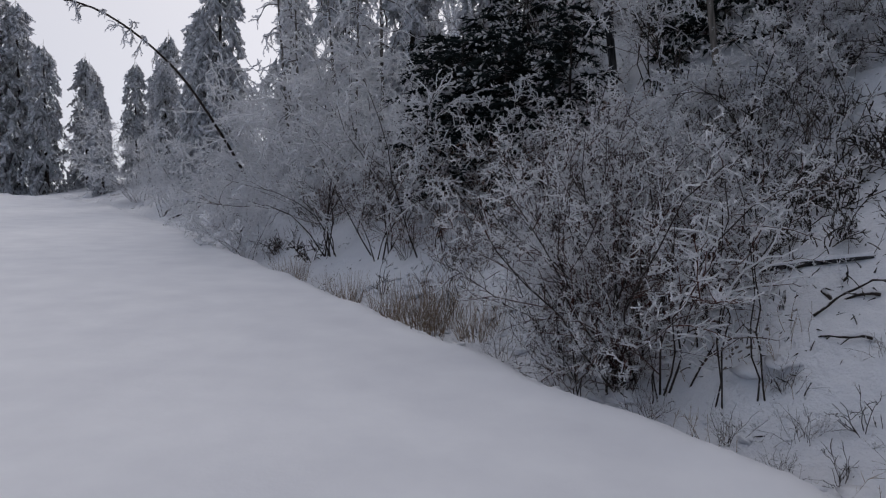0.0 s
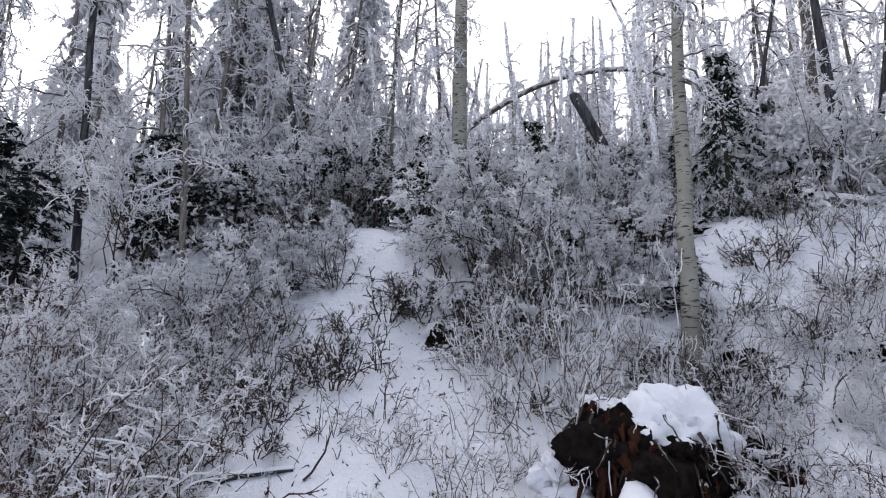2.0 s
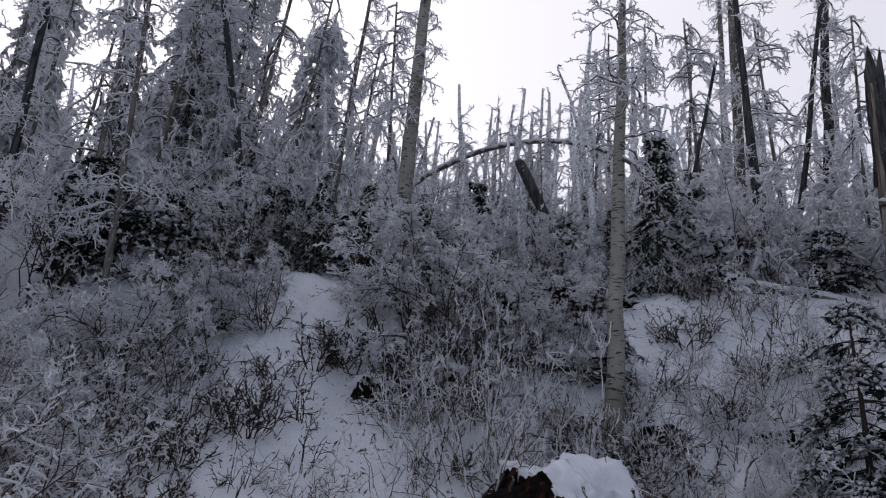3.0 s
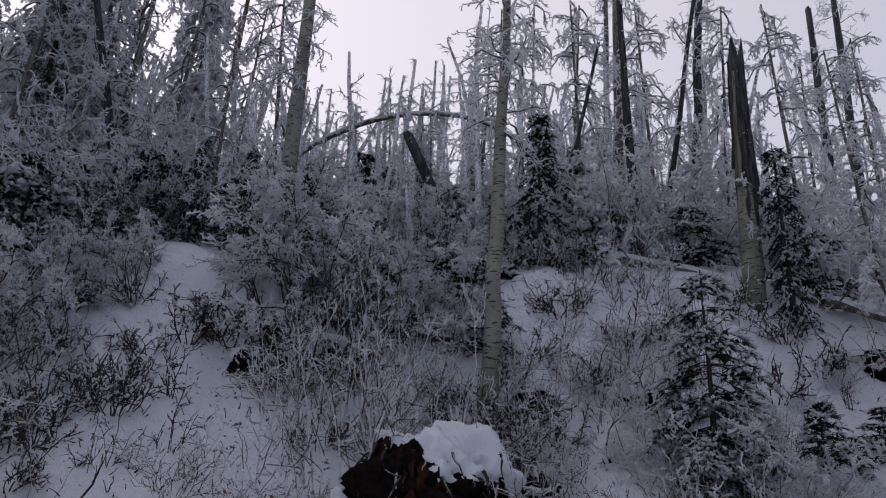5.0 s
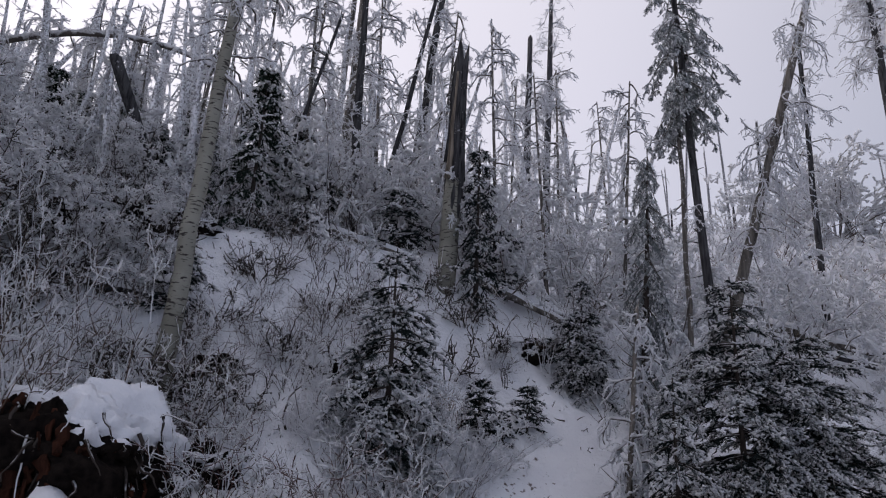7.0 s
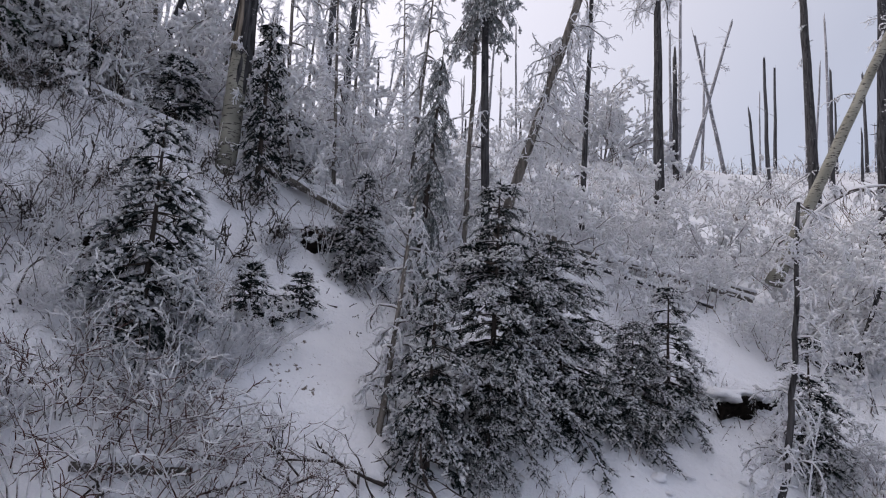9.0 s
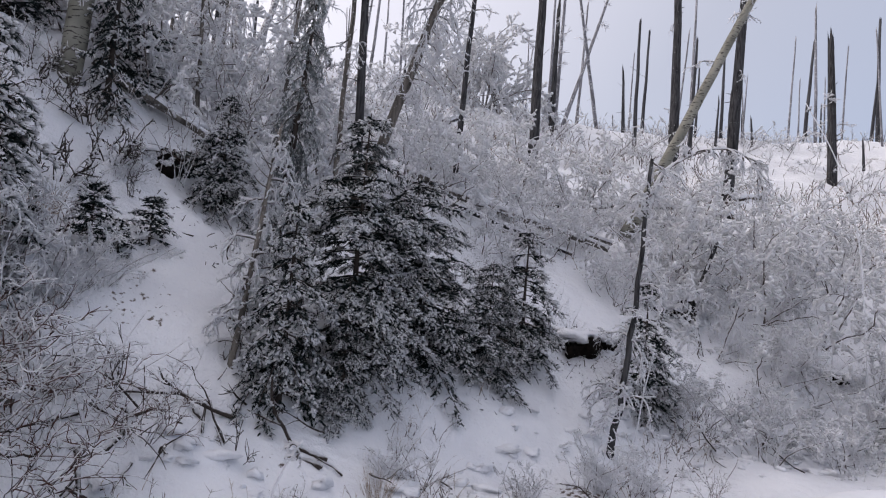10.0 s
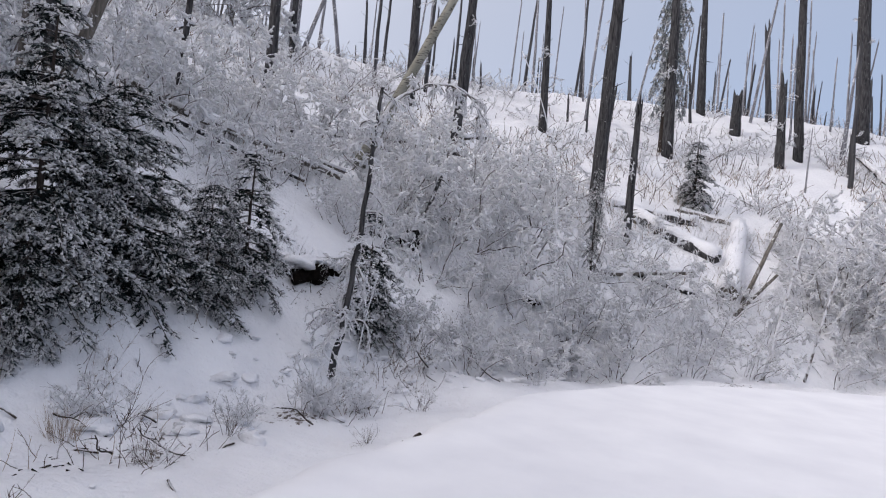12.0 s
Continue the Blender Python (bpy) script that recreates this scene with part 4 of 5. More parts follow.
# tall rimed spruces along the road ahead
rimed = conifer("spruce_tree", "tall spruce white with rime beside the road", 78, 11.5, 3.3, .5, 1.15, .02, .8, M_RIMED_NEEDLE, .6, M_RIME_COOL, .1, 6.2, .55)
rimed.matrix_basis = Matrix.Translation(spot(-9.6, 29.5, .2))
for x, y, s, t in ((-6.6, 30.6, .85, 1), (-12.8, 35.0, .72, 2), (-15.4, 37.5, .62, 3), (-18.0, 39.5, .66, 4), (-20.4, 39.8, .58, 5), (-22.0, 41.5, .72, 6), (-23.4, 39.6, .8, .5), (-25.4, 40.4, 1.05, 2.4), (-26.6, 40.0, 1.2, 1.4), (-19.0, 37.5, .5, .4), (-10.6, 30.4, .75, 5.4),
                   (-13.6, 39.5, .75, 1.4), (-3.8, 28.0, 1.05, 4.4), (-1.0, 26.0, .95, 2.2), (2.0, 24.5, 1.0, .7), (-11.4, 31.5, .6, 3.3), (-16.6, 41.0, .8, 4.2), (5.2, 22.5, .95, 1.2), (9.0, 20.5, .9, 5.1),
                   (12.2, 17.0, .85, 2.9), (8.2, 16.8, .8, .9), (-24.0, 46.0, .75, 1.1), (-19.4, 46.5, .72, 2.1), (-14.6, 45.0, .8, 3.1), (-21.4, 50.0, .7, 5.1)):
    put(rimed, x, y, t, s)

# ---------------------------------------------------------------- shrubs
red = shrub("red_twig_shrub", "leafless reddish shrub dusted with rime at the foot of the bank", 80, 2.7, 18, .45, M_RED_TWIG, M_STEM, .06, (11, 8, 4), 1.6, .45, rime=.85, chunky=.9, floor=.06, low=.05, fine=.5)
red.matrix_basis = Matrix.Translation(spot(2.1, 6.8))
for x, y, s, t in ((1.75, 7.5, .85, 1), (2.6, 7.3, .85, 2), (1.9, 8.3, .95, 5), (2.5, 8.2, .85, .6), (1.5, 6.9, .6, 2.2), (2.4, 9.2, .9, 1.1), (2.0, 10.2, .8, 3.1)):
    put(red, x, y, t, s)
brown = shrub("leafy_shrub", "brown shrub with dead leaves under the firs", 81, 1.9, 16, .7, M_RED_TWIG, M_STEM, .03, (6, 5, 4), 1.2, leaves=3)
brown.matrix_basis = Matrix.Translation(spot(-.1, 13.7))
for x, y, s, t in ((-1.2, 14.7, 1.0, 1), (.8, 12.4, .9, 2), (.2, 11.2, .7, 3), (-2.6, 16.2, .9, 4), (.9, 11.0, .8, 5), (1.9, 11.2, .9, .7), (-.6, 12.4, .7, 1.7), (3.0, 10.8, .8, 2.7)):
    put(brown, x, y, t, s)
def white_branched(x, y, h, seed, count, reach):
    """A sapling whose few long curved branches are thick with rime."""
    rng = np.random.default_rng(seed)
    ob = thing("alder", "young alder with long curved white rimed branches", "shrub", spot(x, y))
    stem = np.stack([trunk_line(rng, (.06 * k, -.05 * k, -.05), (.06 * k + rng.normal(0, .1), rng.normal(0, .1), h * (1 - .12 * k)), 7, 0, .12) for k in range(2)])
    each("stem", stem, taper(np.full(2, .009), .005, 7, 2), 5, M_STEM, ob)
    b0, bw, who, t = sprout(rng, stem, count, .45, 1, 1.2)
    b = grow(rng, b0, bw, reach * rng.uniform(.5, 1.1, len(b0)), 7, .22, (0, 0, -.07))
    each("branch", b, taper(np.full(len(b), .0115), .0075, 8, len(b)), 5, M_TIP, ob)
    w0, ww, who, t = sprout(rng, b, 2, .2, .8, .7)
    w = grow(rng, w0, ww, rng.uniform(.12, .4, len(w0)), 3, .3, (0, 0, -.1))
    part("twigwork", tubes(w, taper(np.full(len(w), .008), .006, 4, len(w)), 4), M_TIP, ob, kind="stuff")
    return ob


white_branched(2.45, 6.05, 2.1, 82, 6, .85)
white_branched(2.75, 5.85, 1.5, 821, 4, .6)
white_branched(2.0, 6.4, 1.0, 822, 5, .45)
frosted = shrub("rimed_shrub", "spreading shrub thick with white rime", 83, 3.0, 15, .8, M_WHITE_TWIG, M_PALE_STEM, .12, (9, 5, 5), 2.0, rime=1.2, chunky=1.5, floor=.3, low=.08)
frosted.matrix_basis = Matrix.Translation(spot(-2.9, 16.9)) @ Matrix.Scale(1.3, 4)
for x, y, s, t in ((-4.6, 19.4, 1.5, 3), (-1.4, 15.2, 1.0, 1.7), (-3.4, 18.6, 1.5, 4.7), (-5.0, 17.4, .7, .9), (-11.4, 28.0, 1.3, 4), (-7.5, 22.2, .8, 5), (-5.3, 19.5, .7, 6), (-14.5, 32.3, 1.2, 1),
                   (-6.5, 24.5, 1.4, 3)):
    put(frosted, x, y, t, s)
dome = shrub("rimed_shrub", "rounded shrub with a drooping white rimed crown on the bank", 831, 2.2, 14, .75, M_STEM, M_STEM, .14, (13, 8, 4), 2.0, rime=1.5, chunky=1.7, floor=.06, low=.35, fine=.6)
dome.matrix_basis = Matrix.Translation(spot(7.2, 6.75)) @ Matrix.Scale(1.12, 4)
for x, y, s, t in ((7.6, 6.0, .85, 1), (4.3, 9.1, .8, 2), (8.1, 7.4, .85, 3), (9.3, 5.9, .6, 4), (5.3, 9.6, .6, 5), (6.2, 8.9, .55, 1.2), (8.8, 4.9, .5, 2.2), (8.0, 5.4, .6, 4.2), (7.4, 6.6, .8, 5.6), (6.3, 9.9, .8, .6)):
    put(dome, x, y, t, s)
brush = shrub("brush", "leafless brush lightly rimed on the bank", 84, 1.5, 11, .7, M_BROWN_TWIG, M_STEM, .02, (5, 4, 5), 1.6, rime=.75)
brush.matrix_basis = Matrix.Translation(spot(4.2, 8.9))
for x, y, s, t in ((4.8, 12.5, .8, 2), (5.6, 10.6, .8, 3), (5.2, 14.5, 1.2, 4), (2.9, 15.3, 1.0, 5), (8.4, 2.6, .45, 3), (4.0, 10.2, 1.1, 5), (3.4, 9.0, 1.1, 2), (4.6, 9.4, 1.0, 2.5), (9.0, 5.6, .7, 1), (9.4, 2.5, .6, 3),
                   (4.6, 8.2, 1.0, 1.2), (3.9, 8.0, 1.0, 4.1), (7.4, 8.0, .8, .2), (5.9, 9.9, 1.0, 5.2), (7.0, 9.8, .9, 3.9), (8.3, 8.8, .9, 2.1), (8.9, 7.0, 1.0, .9), (5.2, 10.0, 1.1, 2), (9.9, 6.7, .6, 5.3),
                   (5.0, 8.9, .7, 1.4), (7.2, 4.1, .5, 1.6), (8.0, 5.6, .6, 2.3), (10.3, 3.4, .7, 3.1), (9.8, 3.4, .5, 1.1), (10.2, 3.0, .55, 2.1), (9.6, 2.6, .45, 3.6), (10.5, 2.6, .55, 4.6), (10.3, 3.9, .6, 5.6), (9.3, 3.4, .4, .6), (10.9, 8.9, .9, .5)):
    put(brush, x, y, t, s)
for x, y, s, t in ((1.7, 6.8, .6, 1), (1.9, 6.6, .5, 2.2), (1.5, 7.1, .6, 4.4), (1.2, 8.4, .7, .4), (1.6, 9.2, .8, 1.8), (1.1, 10.0, .8, 2.9)):
    put(brush, x, y, t, s)
for x, y, s, t in ((2.9, 5.4, .28, 1), (3.3, 4.8, .25, 2), (3.6, 4.4, .3, 3), (3.0, 5.8, .25, 4), (2.4, 5.6, .3, 5), (1.9, 6.2, .28, .5), (1.3, 7.2, .3, 1.5), (3.9, 4.2, .3, 2.5), (2.6, 5.1, .22, 3.5), (.7, 8.0, .3, 4.5), (4.4, 5.6, .25, 5.5), (3.7, 5.6, .2, .8),
                   (6.4, -1.6, .25, 1.8), (6.3, -3.0, .25, 2.8), (6.7, -3.9, .3, 3.8), (6.1, -.6, .25, 4.8), (6.9, -6.6, .3, 5.8), (6.2, -5.2, .2, .3), (5.9, .6, .25, 1.3)):
    put(brush, x, y, t, s)
alder = shrub("tall_alder", "tall slender alder with rimed crown before the dark firs", 842, 3.3, 8, .45, M_BROWN_TWIG, M_STEM, .10, (8, 5, 5), 2.0, .2, rime=1.0, chunky=1.6)
alder.matrix_basis = Matrix.Translation(spot(-.2, 12.0))
for x, y, s, t in ((.9, 11.8, .8, 1), (3.9, 11.8, .9, 4), (-1.2, 13.2, 1.0, 5), (1.9, 15.4, 1.2, .6), (2.9, 15.0, 1.2, 1.6), (5.0, 11.8, .9, 2.6), (6.0, 10.9, .75, 3.6), (7.2, 10.2, .75, 4.6), (9.4, 8.4, .5, .2),
                   (6.8, 11.8, 1.0, 2.2), (-2.2, 14.4, 1.0, 3.2), (11.3, 3.0, .7, 5.2), (4.9, 9.3, .5, 1.9)):
    put(alder, x, y, t, s)
clump = shrub("dark_clump", "low dark clump of drooping twigs dusted with rime", 843, .75, 16, 1.2, M_STEM, M_STEM, .06, (5, 3, 2), 2.4, .4, far=True, rime=.45, chunky=1.2)
clump.matrix_basis = Matrix.Translation(spot(6.7, 7.5))
for x, y, s, t in ((7.15, 6.9, 1.0, 3.5), (4.3, 7.6, 1.0, 1.5), (7.5, 4.0, 1.2, 1.4), (7.35, 3.5, 1.1, 2.4), (7.9, 3.5, 1.1, 3.4), (5.2, 7.35, 1.1, 4.4), (7.3, 6.1, 1.5, 5.4), (7.75, 5.6, 1.4, .4), (6.75, 7.35, 1.3, 1.7), (8.3, 6.0, 1.3, 2.7), (4.75, 7.9, .9, 2.5), (4.2, 8.3, 1.0, 3.7), (5.6, 7.8, .8, 4.5), (7.6, 6.3, 1.1, 5.1), (8.1, 5.2, 1.0, .8), (7.9, 4.2, .9, 2.8), (8.9, 2.9, .9, 3.8), (6.2, 8.9, .9, 1.2), (7.3, 3.4, .8, 2.2), (6.7, 6.2, .9, 3.2), (7.2, 5.6, 1.1, 4.2), (4.0, 7.0, .8, 5.2), (3.6, 7.4, .9, .3),
                   (9.1, 4.9, 1.1, 1.3), (9.6, 3.6, 1.0, 2.3), (10.2, 1.8, .9, 3.3), (5.3, 9.0, 1.0, 4.3), (6.3, 5.2, .8, 5.3), (-2.9, 15.2, 1.2, .9), (-4.1, 16.9, 1.1, 1.9), (6.7, 3.9, .8, 2.9), (6.5, 2.7, .7, 3.9), (10.9, 1.15, .8, 1.1), (10.8, .75, .9, 2.6), (11.0, 1.5, .7, 4.6), (8.4, 3.9, .85, 0.6), (6.8, 6.7, .91, 0.9), (5.9, 8.0, .79, 2.4), (5.6, 9.5, 1.11, 4.8), (5.2, 7.8, 1.05, 1.3), (4.5, 7.6, .96, 1.7), (8.0, 3.0, .83, 0.6), (8.8, 3.8, .84, 5.6), (6.4, 7.8, 1.07, 4.8), (6.8, 7.7, 1.06, 1.2), (8.6, 1.9, .88, 3.8), (9.7, 2.6, 1.04, 5.1), (9.9, 0.9, 1.09, 0.5), (10.6, 0.4, .99, 4.0)):
    put(clump, x, y, t, s)
open_bush = shrub("open_bush", "low open bush of a few dark crooked branches in the snow", 841, 1.0, 5, .8, M_STEM, M_STEM, .02, (4, 3, 3), 2.0, .15, rime=.55)
open_bush.matrix_basis = Matrix.Translation(spot(5.75, 7.1))
for x, y, s, t in ((5.3, 6.4, .8, 1), (4.7, 6.6, .7, 2), (5.0, 7.4, .9, 3), (6.5, 7.9, .7, 4), (3.3, 5.2, .5, 5), (4.2, 5.3, .6, .6), (8.2, 4.7, .8, 1.6), (7.9, 3.0, .8, 2.6), (8.8, 3.6, .7, 3.6), (9.5, 1.8, .7, 4.6), (9.8, 3.5, .8, 1.1), (10.0, 2.9, .7, 2.1), (9.5, 3.9, .6, 3.1), (10.2, 2.3, .7, 4.1), (8.6, 4.3, .7, 5.1), (10.4, 3.2, .6, .1), (10.2, .1, .6, 5.6),
                   (.2, 9.9, .7, .3), (-1.0, 11.5, .8, 1.3), (7.5, -.1, .7, 2.3), (7.1, -1.2, .6, 3.3), (6.4, 6.5, .7, 4.3), (4.4, 7.3, .8, 5.3), (8.2, -1.2, .6, .9), (1.2, 7.9, .5, 1.9), (2.9, 4.9, .4, 2.9)):
    put(open_bush, x, y, t, s)
pod = shrub("pod_shrub", "thin shrub with dark seed heads beside the ditch", 85, 1.5, 14, .8, M_BROWN_TWIG, M_STEM, .05, (5, 3, 3), 1.3, leaves=1, rime=.5)
pod.matrix_basis = Matrix.Translation(spot(4.25, 4.35))
for x, y, s, t in ((4.6, 4.05, .85, 1), (4.9, 3.6, .5, 2)):
    put(pod, x, y, t, s)
thicket = shrub("thicket", "upright bare saplings with rimed tips", 86, 1.8, 14, .25, M_BROWN_TWIG, M_PALE_STEM, 0, (4, 2, 3), 1.5, .8, wander=.13, rime=.7, chunky=.9)
thicket.matrix_basis = Matrix.Translation(spot(6.9, 5.1))
for x, y, s, t in ((6.5, 5.5, .95, 1), (7.3, 4.7, .8, 2), (9.7, 6.4, .9, 6), (10.9, -.4, .8, 1), (12.2, -1.0, 1.0, 2), (6.2, 4.7, .9, 3.3), (6.15, 4.2, 1.1, 1.1), (5.85, 4.6, 1.0, 3.7), (6.9, 3.7, .9, 4.1), (6.7, 4.2, .8, 5.3), (7.9, 3.3, .6, 2.3), (8.4, 3.6, .64, 0.6), (9.0, 2.4, .63, 0.6), (7.7, 5.2, .64, 5.6), (7.1, 5.5, .81, 4.8), (7.9, 6.0, .81, 1.2), (8.0, 4.9, .67, 3.8), (7.5, 4.2, .79, 5.1), (6.5, 5.4, .83, 0.5), (8.7, 2.2, .75, 4.0), (9.6, 2.1, .72, 1.1), (9.9, 1.5, .85, 5.2)):
    put(thicket, x, y, t, s)
pale = shrub("rimed_shrub", "low shrub of thin white rimed branches beside the road bank", 87, 1.1, 14, .9, M_WHITE_TWIG, M_PALE_STEM, .04, (5, 4, 4), 2.1, chunky=1.4)
pale.matrix_basis = Matrix.Translation(spot(8.3, 1.0))
for x, y, s, t in ((7.9, 1.1, .8, 1), (6.7, 2.1, .8, 2), (7.3, .2, .55, 6), (9.9, .6, .5, 1), (7.2, -5.3, .6, 2), (8.3, 2.2, .8, 3), (7.7, 1.9, .9, 4.4), (8.6, .2, .8, 1.9), (6.2, 3.0, .7, 2.9), (7.0, 3.6, .8, 3.9), (8.0, .6, .9, 4.9), (7.2, -2.7, .5, .7), (7.3, -5.2, .8, 1.7), (7.1, -5.8, .6, 2.7), (7.0, -4.2, .45, 3.7), (7.9, 0.9, .47, 0.6), (8.1, 0.5, .50, 0.9), (7.5, 1.7, .43, 2.4), (8.9, 1.5, .61, 4.8), (8.4, 0.4, .58, 1.3), (8.7, 3.0, .53, 1.7), (7.9, 2.3, .46, 0.6), (7.6, 2.8, .46, 5.6), (7.3, 1.2, .60, 4.8), (10.4, 0.2, .59, 1.2), (10.5, 2.2, .49, 3.8), (11.0, 1.6, .58, 5.1)):
    put(pale, x, y, t, s)
arching = shrub("arching_shrub", "low shrub with long arching rimed branches above the ditch", 871, 1.5, 18, 1.5, M_RED_TWIG, M_PALE_STEM, .05, (5, 3, 4), 1.7, .3, rime=1.0, chunky=1.0, floor=.3)
arching.matrix_basis = Matrix.Translation(spot(6.45, .85))
for x, y, s, t in ((6.9, .2, .9, 1), (6.2, 1.5, .9, 2), (6.8, 1.1, 1.0, 5.1), (7.3, .7, .8, 2.1), (7.1, 1.7, .9, 3.1), (6.4, .4, .8, 4.1), (6.7, 2.6, .8, 3), (5.9, 2.2, .6, 4), (5.4, 4.9, .6, 5), (7.4, 2.9, .7, 2.5), (8.0, 3.4, .7, .5), (8.9, 3.0, .7, 1.6), (9.0, .7, .5, 2.7), (9.5, 1.6, .6, 3.8), (7.1, -.4, .6, 3.5), (5.0, 5.9, .6, 4.5)):
    put(arching, x, y, t, s)
white = shrub("rimed_shrub", "tall alder shrub buried in white rime on the slope", 88, 2.4, 9, .8, M_WHITE_TWIG, M_PALE_STEM, .16, (5, 4, 2), 3.4, far=True, rime=1.6, chunky=3.4, floor=.8, wander=.32, fine=.9)
white.matrix_basis = Matrix.Translation(spot(13.7, -6.0))
rng = np.random.default_rng(5)
for x, y, s in ((15.4, -10.1, 1.0), (16.1, -12.3, 1.0), (14.4, -13.2, 1.1), (13.4, -13.9, 1.0), (12.0, -10.2, .95), (11.2, -11.3, .95), (11.8, -13.1, .9),
                (11.8, -8.6, .6), (11.3, -12.0, 1.1), (10.4, -12.9, 1.1), (10.3, -9.8, .85), (9.4, -11.2, .85), (5.7, -19.6, 1.0), (5.5, -21.6, 1.2), (7.8, -22.4, .7), (12.6, -15.4, .9),
                (12.4, -5.9, .6), (12.0, -6.4, .55), (11.6, -8.7, .65), (13.6, -4.4, .9), (14.8, -5.6, 1.0), (15.4, -3.2, 1.1), (14.2, -1.6, 1.1), (15.2, .2, 1.2), (13.2, .6, 1.0), (16.8, -7.4, 1.1), (17.8, -9.6, 1.0), (14.6, 1.6, 1.2), (16.8, 2.6, 1.3),
                (13.0, 3.6, 1.0), (13.8, 5.4, 1.1), (15.8, 6.6, 1.3), (12.0, 7.6, 1.1), (10.0, 10.2, 1.1), (12.6, 10.4, 1.3), (8.2, 12.2, 1.2), (10.6, 13.4, 1.3), (12.4, -2.6, .8),
                (4.6, -23.4, 1.2), (8.8, -13.0, .7), (9.0, -15.6, .8), (11.5, 2.8, .8), (12.1, .2, .8), (12.7, 1.4, 1.0), (11.3, 3.7, .9), (12.2, 2.5, .9), (13.0, -1.2, .9), (11.8, 4.6, 1.0), (11.4, 6.2, .9), (13.4, -2.8, 1.0), (12.6, -4.4, .8)):
    put(white, x, y, rng.uniform(0, 6), s * rng.uniform(.92, 1.08))
for x, y, s in ((26.6, -11.2, 1.5), (26.3, -11.9, 1.7), (25.9, -12.7, 1.5), (26.9, -12.2, 1.8), (27.2, -10.6, 1.6), (26.2, -10.2, 1.3)):
    tagged(put(white, x, y, rng.uniform(0, 6), s), "round thicket white with rime on the far ridge")
for u in np.arange(-25, -12.5, .8):
    for q in (rng.uniform(3.6, 6.5), rng.uniform(6.5, 10)):
        v = float(np.interp(u, BANK_TOE[::-1, 0], BANK_TOE[::-1, 1])) + q * (1 if u > -15 else 1.5)
        x, y = u * AHEAD[0] + v * ASIDE[0], u * AHEAD[1] + v * ASIDE[1]
        if math.hypot(x - 9.3, y + 18.6) > 3.2:          # the clearing where the logs lie
            put(white, x, y, rng.uniform(0, 6), rng.uniform(.55, .95))
small = shrub("rimed_shrub", "small rimed bush on the burnt hillside", 881, 1.6, 6, .9, M_WHITE_TWIG, M_PALE_STEM, .06, (4, 3, 3), 3.4, far=True, rime=1.0, chunky=1.7, floor=.3)
small.matrix_basis = Matrix.Translation(spot(15.0, -16.0))
for i in range(205):
    a, D = radians(rng.uniform(90, 172)), rng.uniform(17, 37)
    x, y = D * math.sin(a), D * math.cos(a)
    if float(beyond(BANK_TOE, *plan(x, y))) > 3.5 and math.hypot(x - 9.3, y + 18.6) > 3:
        put(small, x, y, rng.uniform(0, 6), rng.uniform(.5, 1.3))
low = shrub("low_shrub", "low rounded shrub furred with rime along the road", 89, 1.15, 13, 1.0, M_WHITE_TWIG, M_PALE_STEM, .04, (5, 4, 3), 2.4, .5, far=True, rime=1.3, chunky=2.4, floor=.4)
low.matrix_basis = Matrix.Translation(spot(8.1, -8.7))
for x, y, s, t in ((7.6, -10.0, .85, 1), (7.4, -12.4, 1.1, 2), (6.9, -14.2, 1.0, 3), (6.2, -15.6, .9, 4), (5.1, -17.6, 1.1, 5), (8.4, -10.4, 1.1, 6), (8.0, -11.6, 1.1, 1), (7.8, -13.4, 1.1, 2),
                   (7.2, -15.4, 1.0, 3), (6.4, -17.0, 1.0, 4), (8.9, -9.4, .9, 5), (4.2, -18.6, 1.0, 6), (5.1, -20.3, 1.3, 2.7), (5.4, -19.0, 1.2, 3.9), (4.6, -19.1, 1.2, 5.7), (6.1, -19.2, 1.0, .7), (7.2, -20.8, .9, 1.7), (9.2, -8.6, .9, 2.2), (8.7, -12.6, 1.2, 3.2), (8.4, -14.8, 1.2, 4.2), (9.6, -10.4, 1.1, 5.2), (7.3, -16.6, 1.1, .2), (3.6, -19.8, 1.1, 1.2)):
    put(low, x, y, t, s)

# ---------------------------------------------------------------- fallen wood
log("long fallen trunk with snow along it", 89, (14.9, -5.6), (13.2, -9.6), .06, .045, lift=.2)
log("charred fallen pole at the foot of the bank", 99, (3.4, 7.1), (4.2, 6.5), .04, .025, M_CHAR)
log("dark rotting log with snow lying above the ditch", 98, (6.6, 1.4), (6.95, .55), .08, .06, M_GREY)
log("long fallen trunk with snow along it", 90, (14.3, -5.9), (12.9, -9.3), .09, .065, lift=.2)
log("long fallen trunk with snow along it", 901, (14.8, -5.1), (13.5, -8.7), .10, .075, lift=.2)
log("charred pole fallen down the slope", 902, (13.6, -5.6), (12.8, -8.3), .06, .04, M_CHAR, lift=.10)
log("charred pole fallen down the slope", 903, (14.9, -6.6), (13.7, -9.4), .07, .05, M_CHAR, lift=.10)
log("fallen charred log capped with snow", 91, (11.1, -18.4), (8.3, -18.4), .2, .17, M_CHAR)
log("thick fallen log under a ridge of snow", 92, (9.1, -21.6), (7.5, -17.3), .22, .24, M_GREY)
log("fallen log buried in snow", 93, (9.2, -15.9), (7.95, -16.75), .09, .08, M_CHAR)
log("thin fallen log dusted with snow", 931, (9.5, -14.7), (8.4, -17.45), .075, .07)
log("thin fallen log dusted with snow", 932, (10.8, -20.75), (9.3, -21.8), .1, .08)
log("snow-laden log on the bank", 94, (8.4, 6.3), (9.2, 4.4), .06, .045, lift=.03)
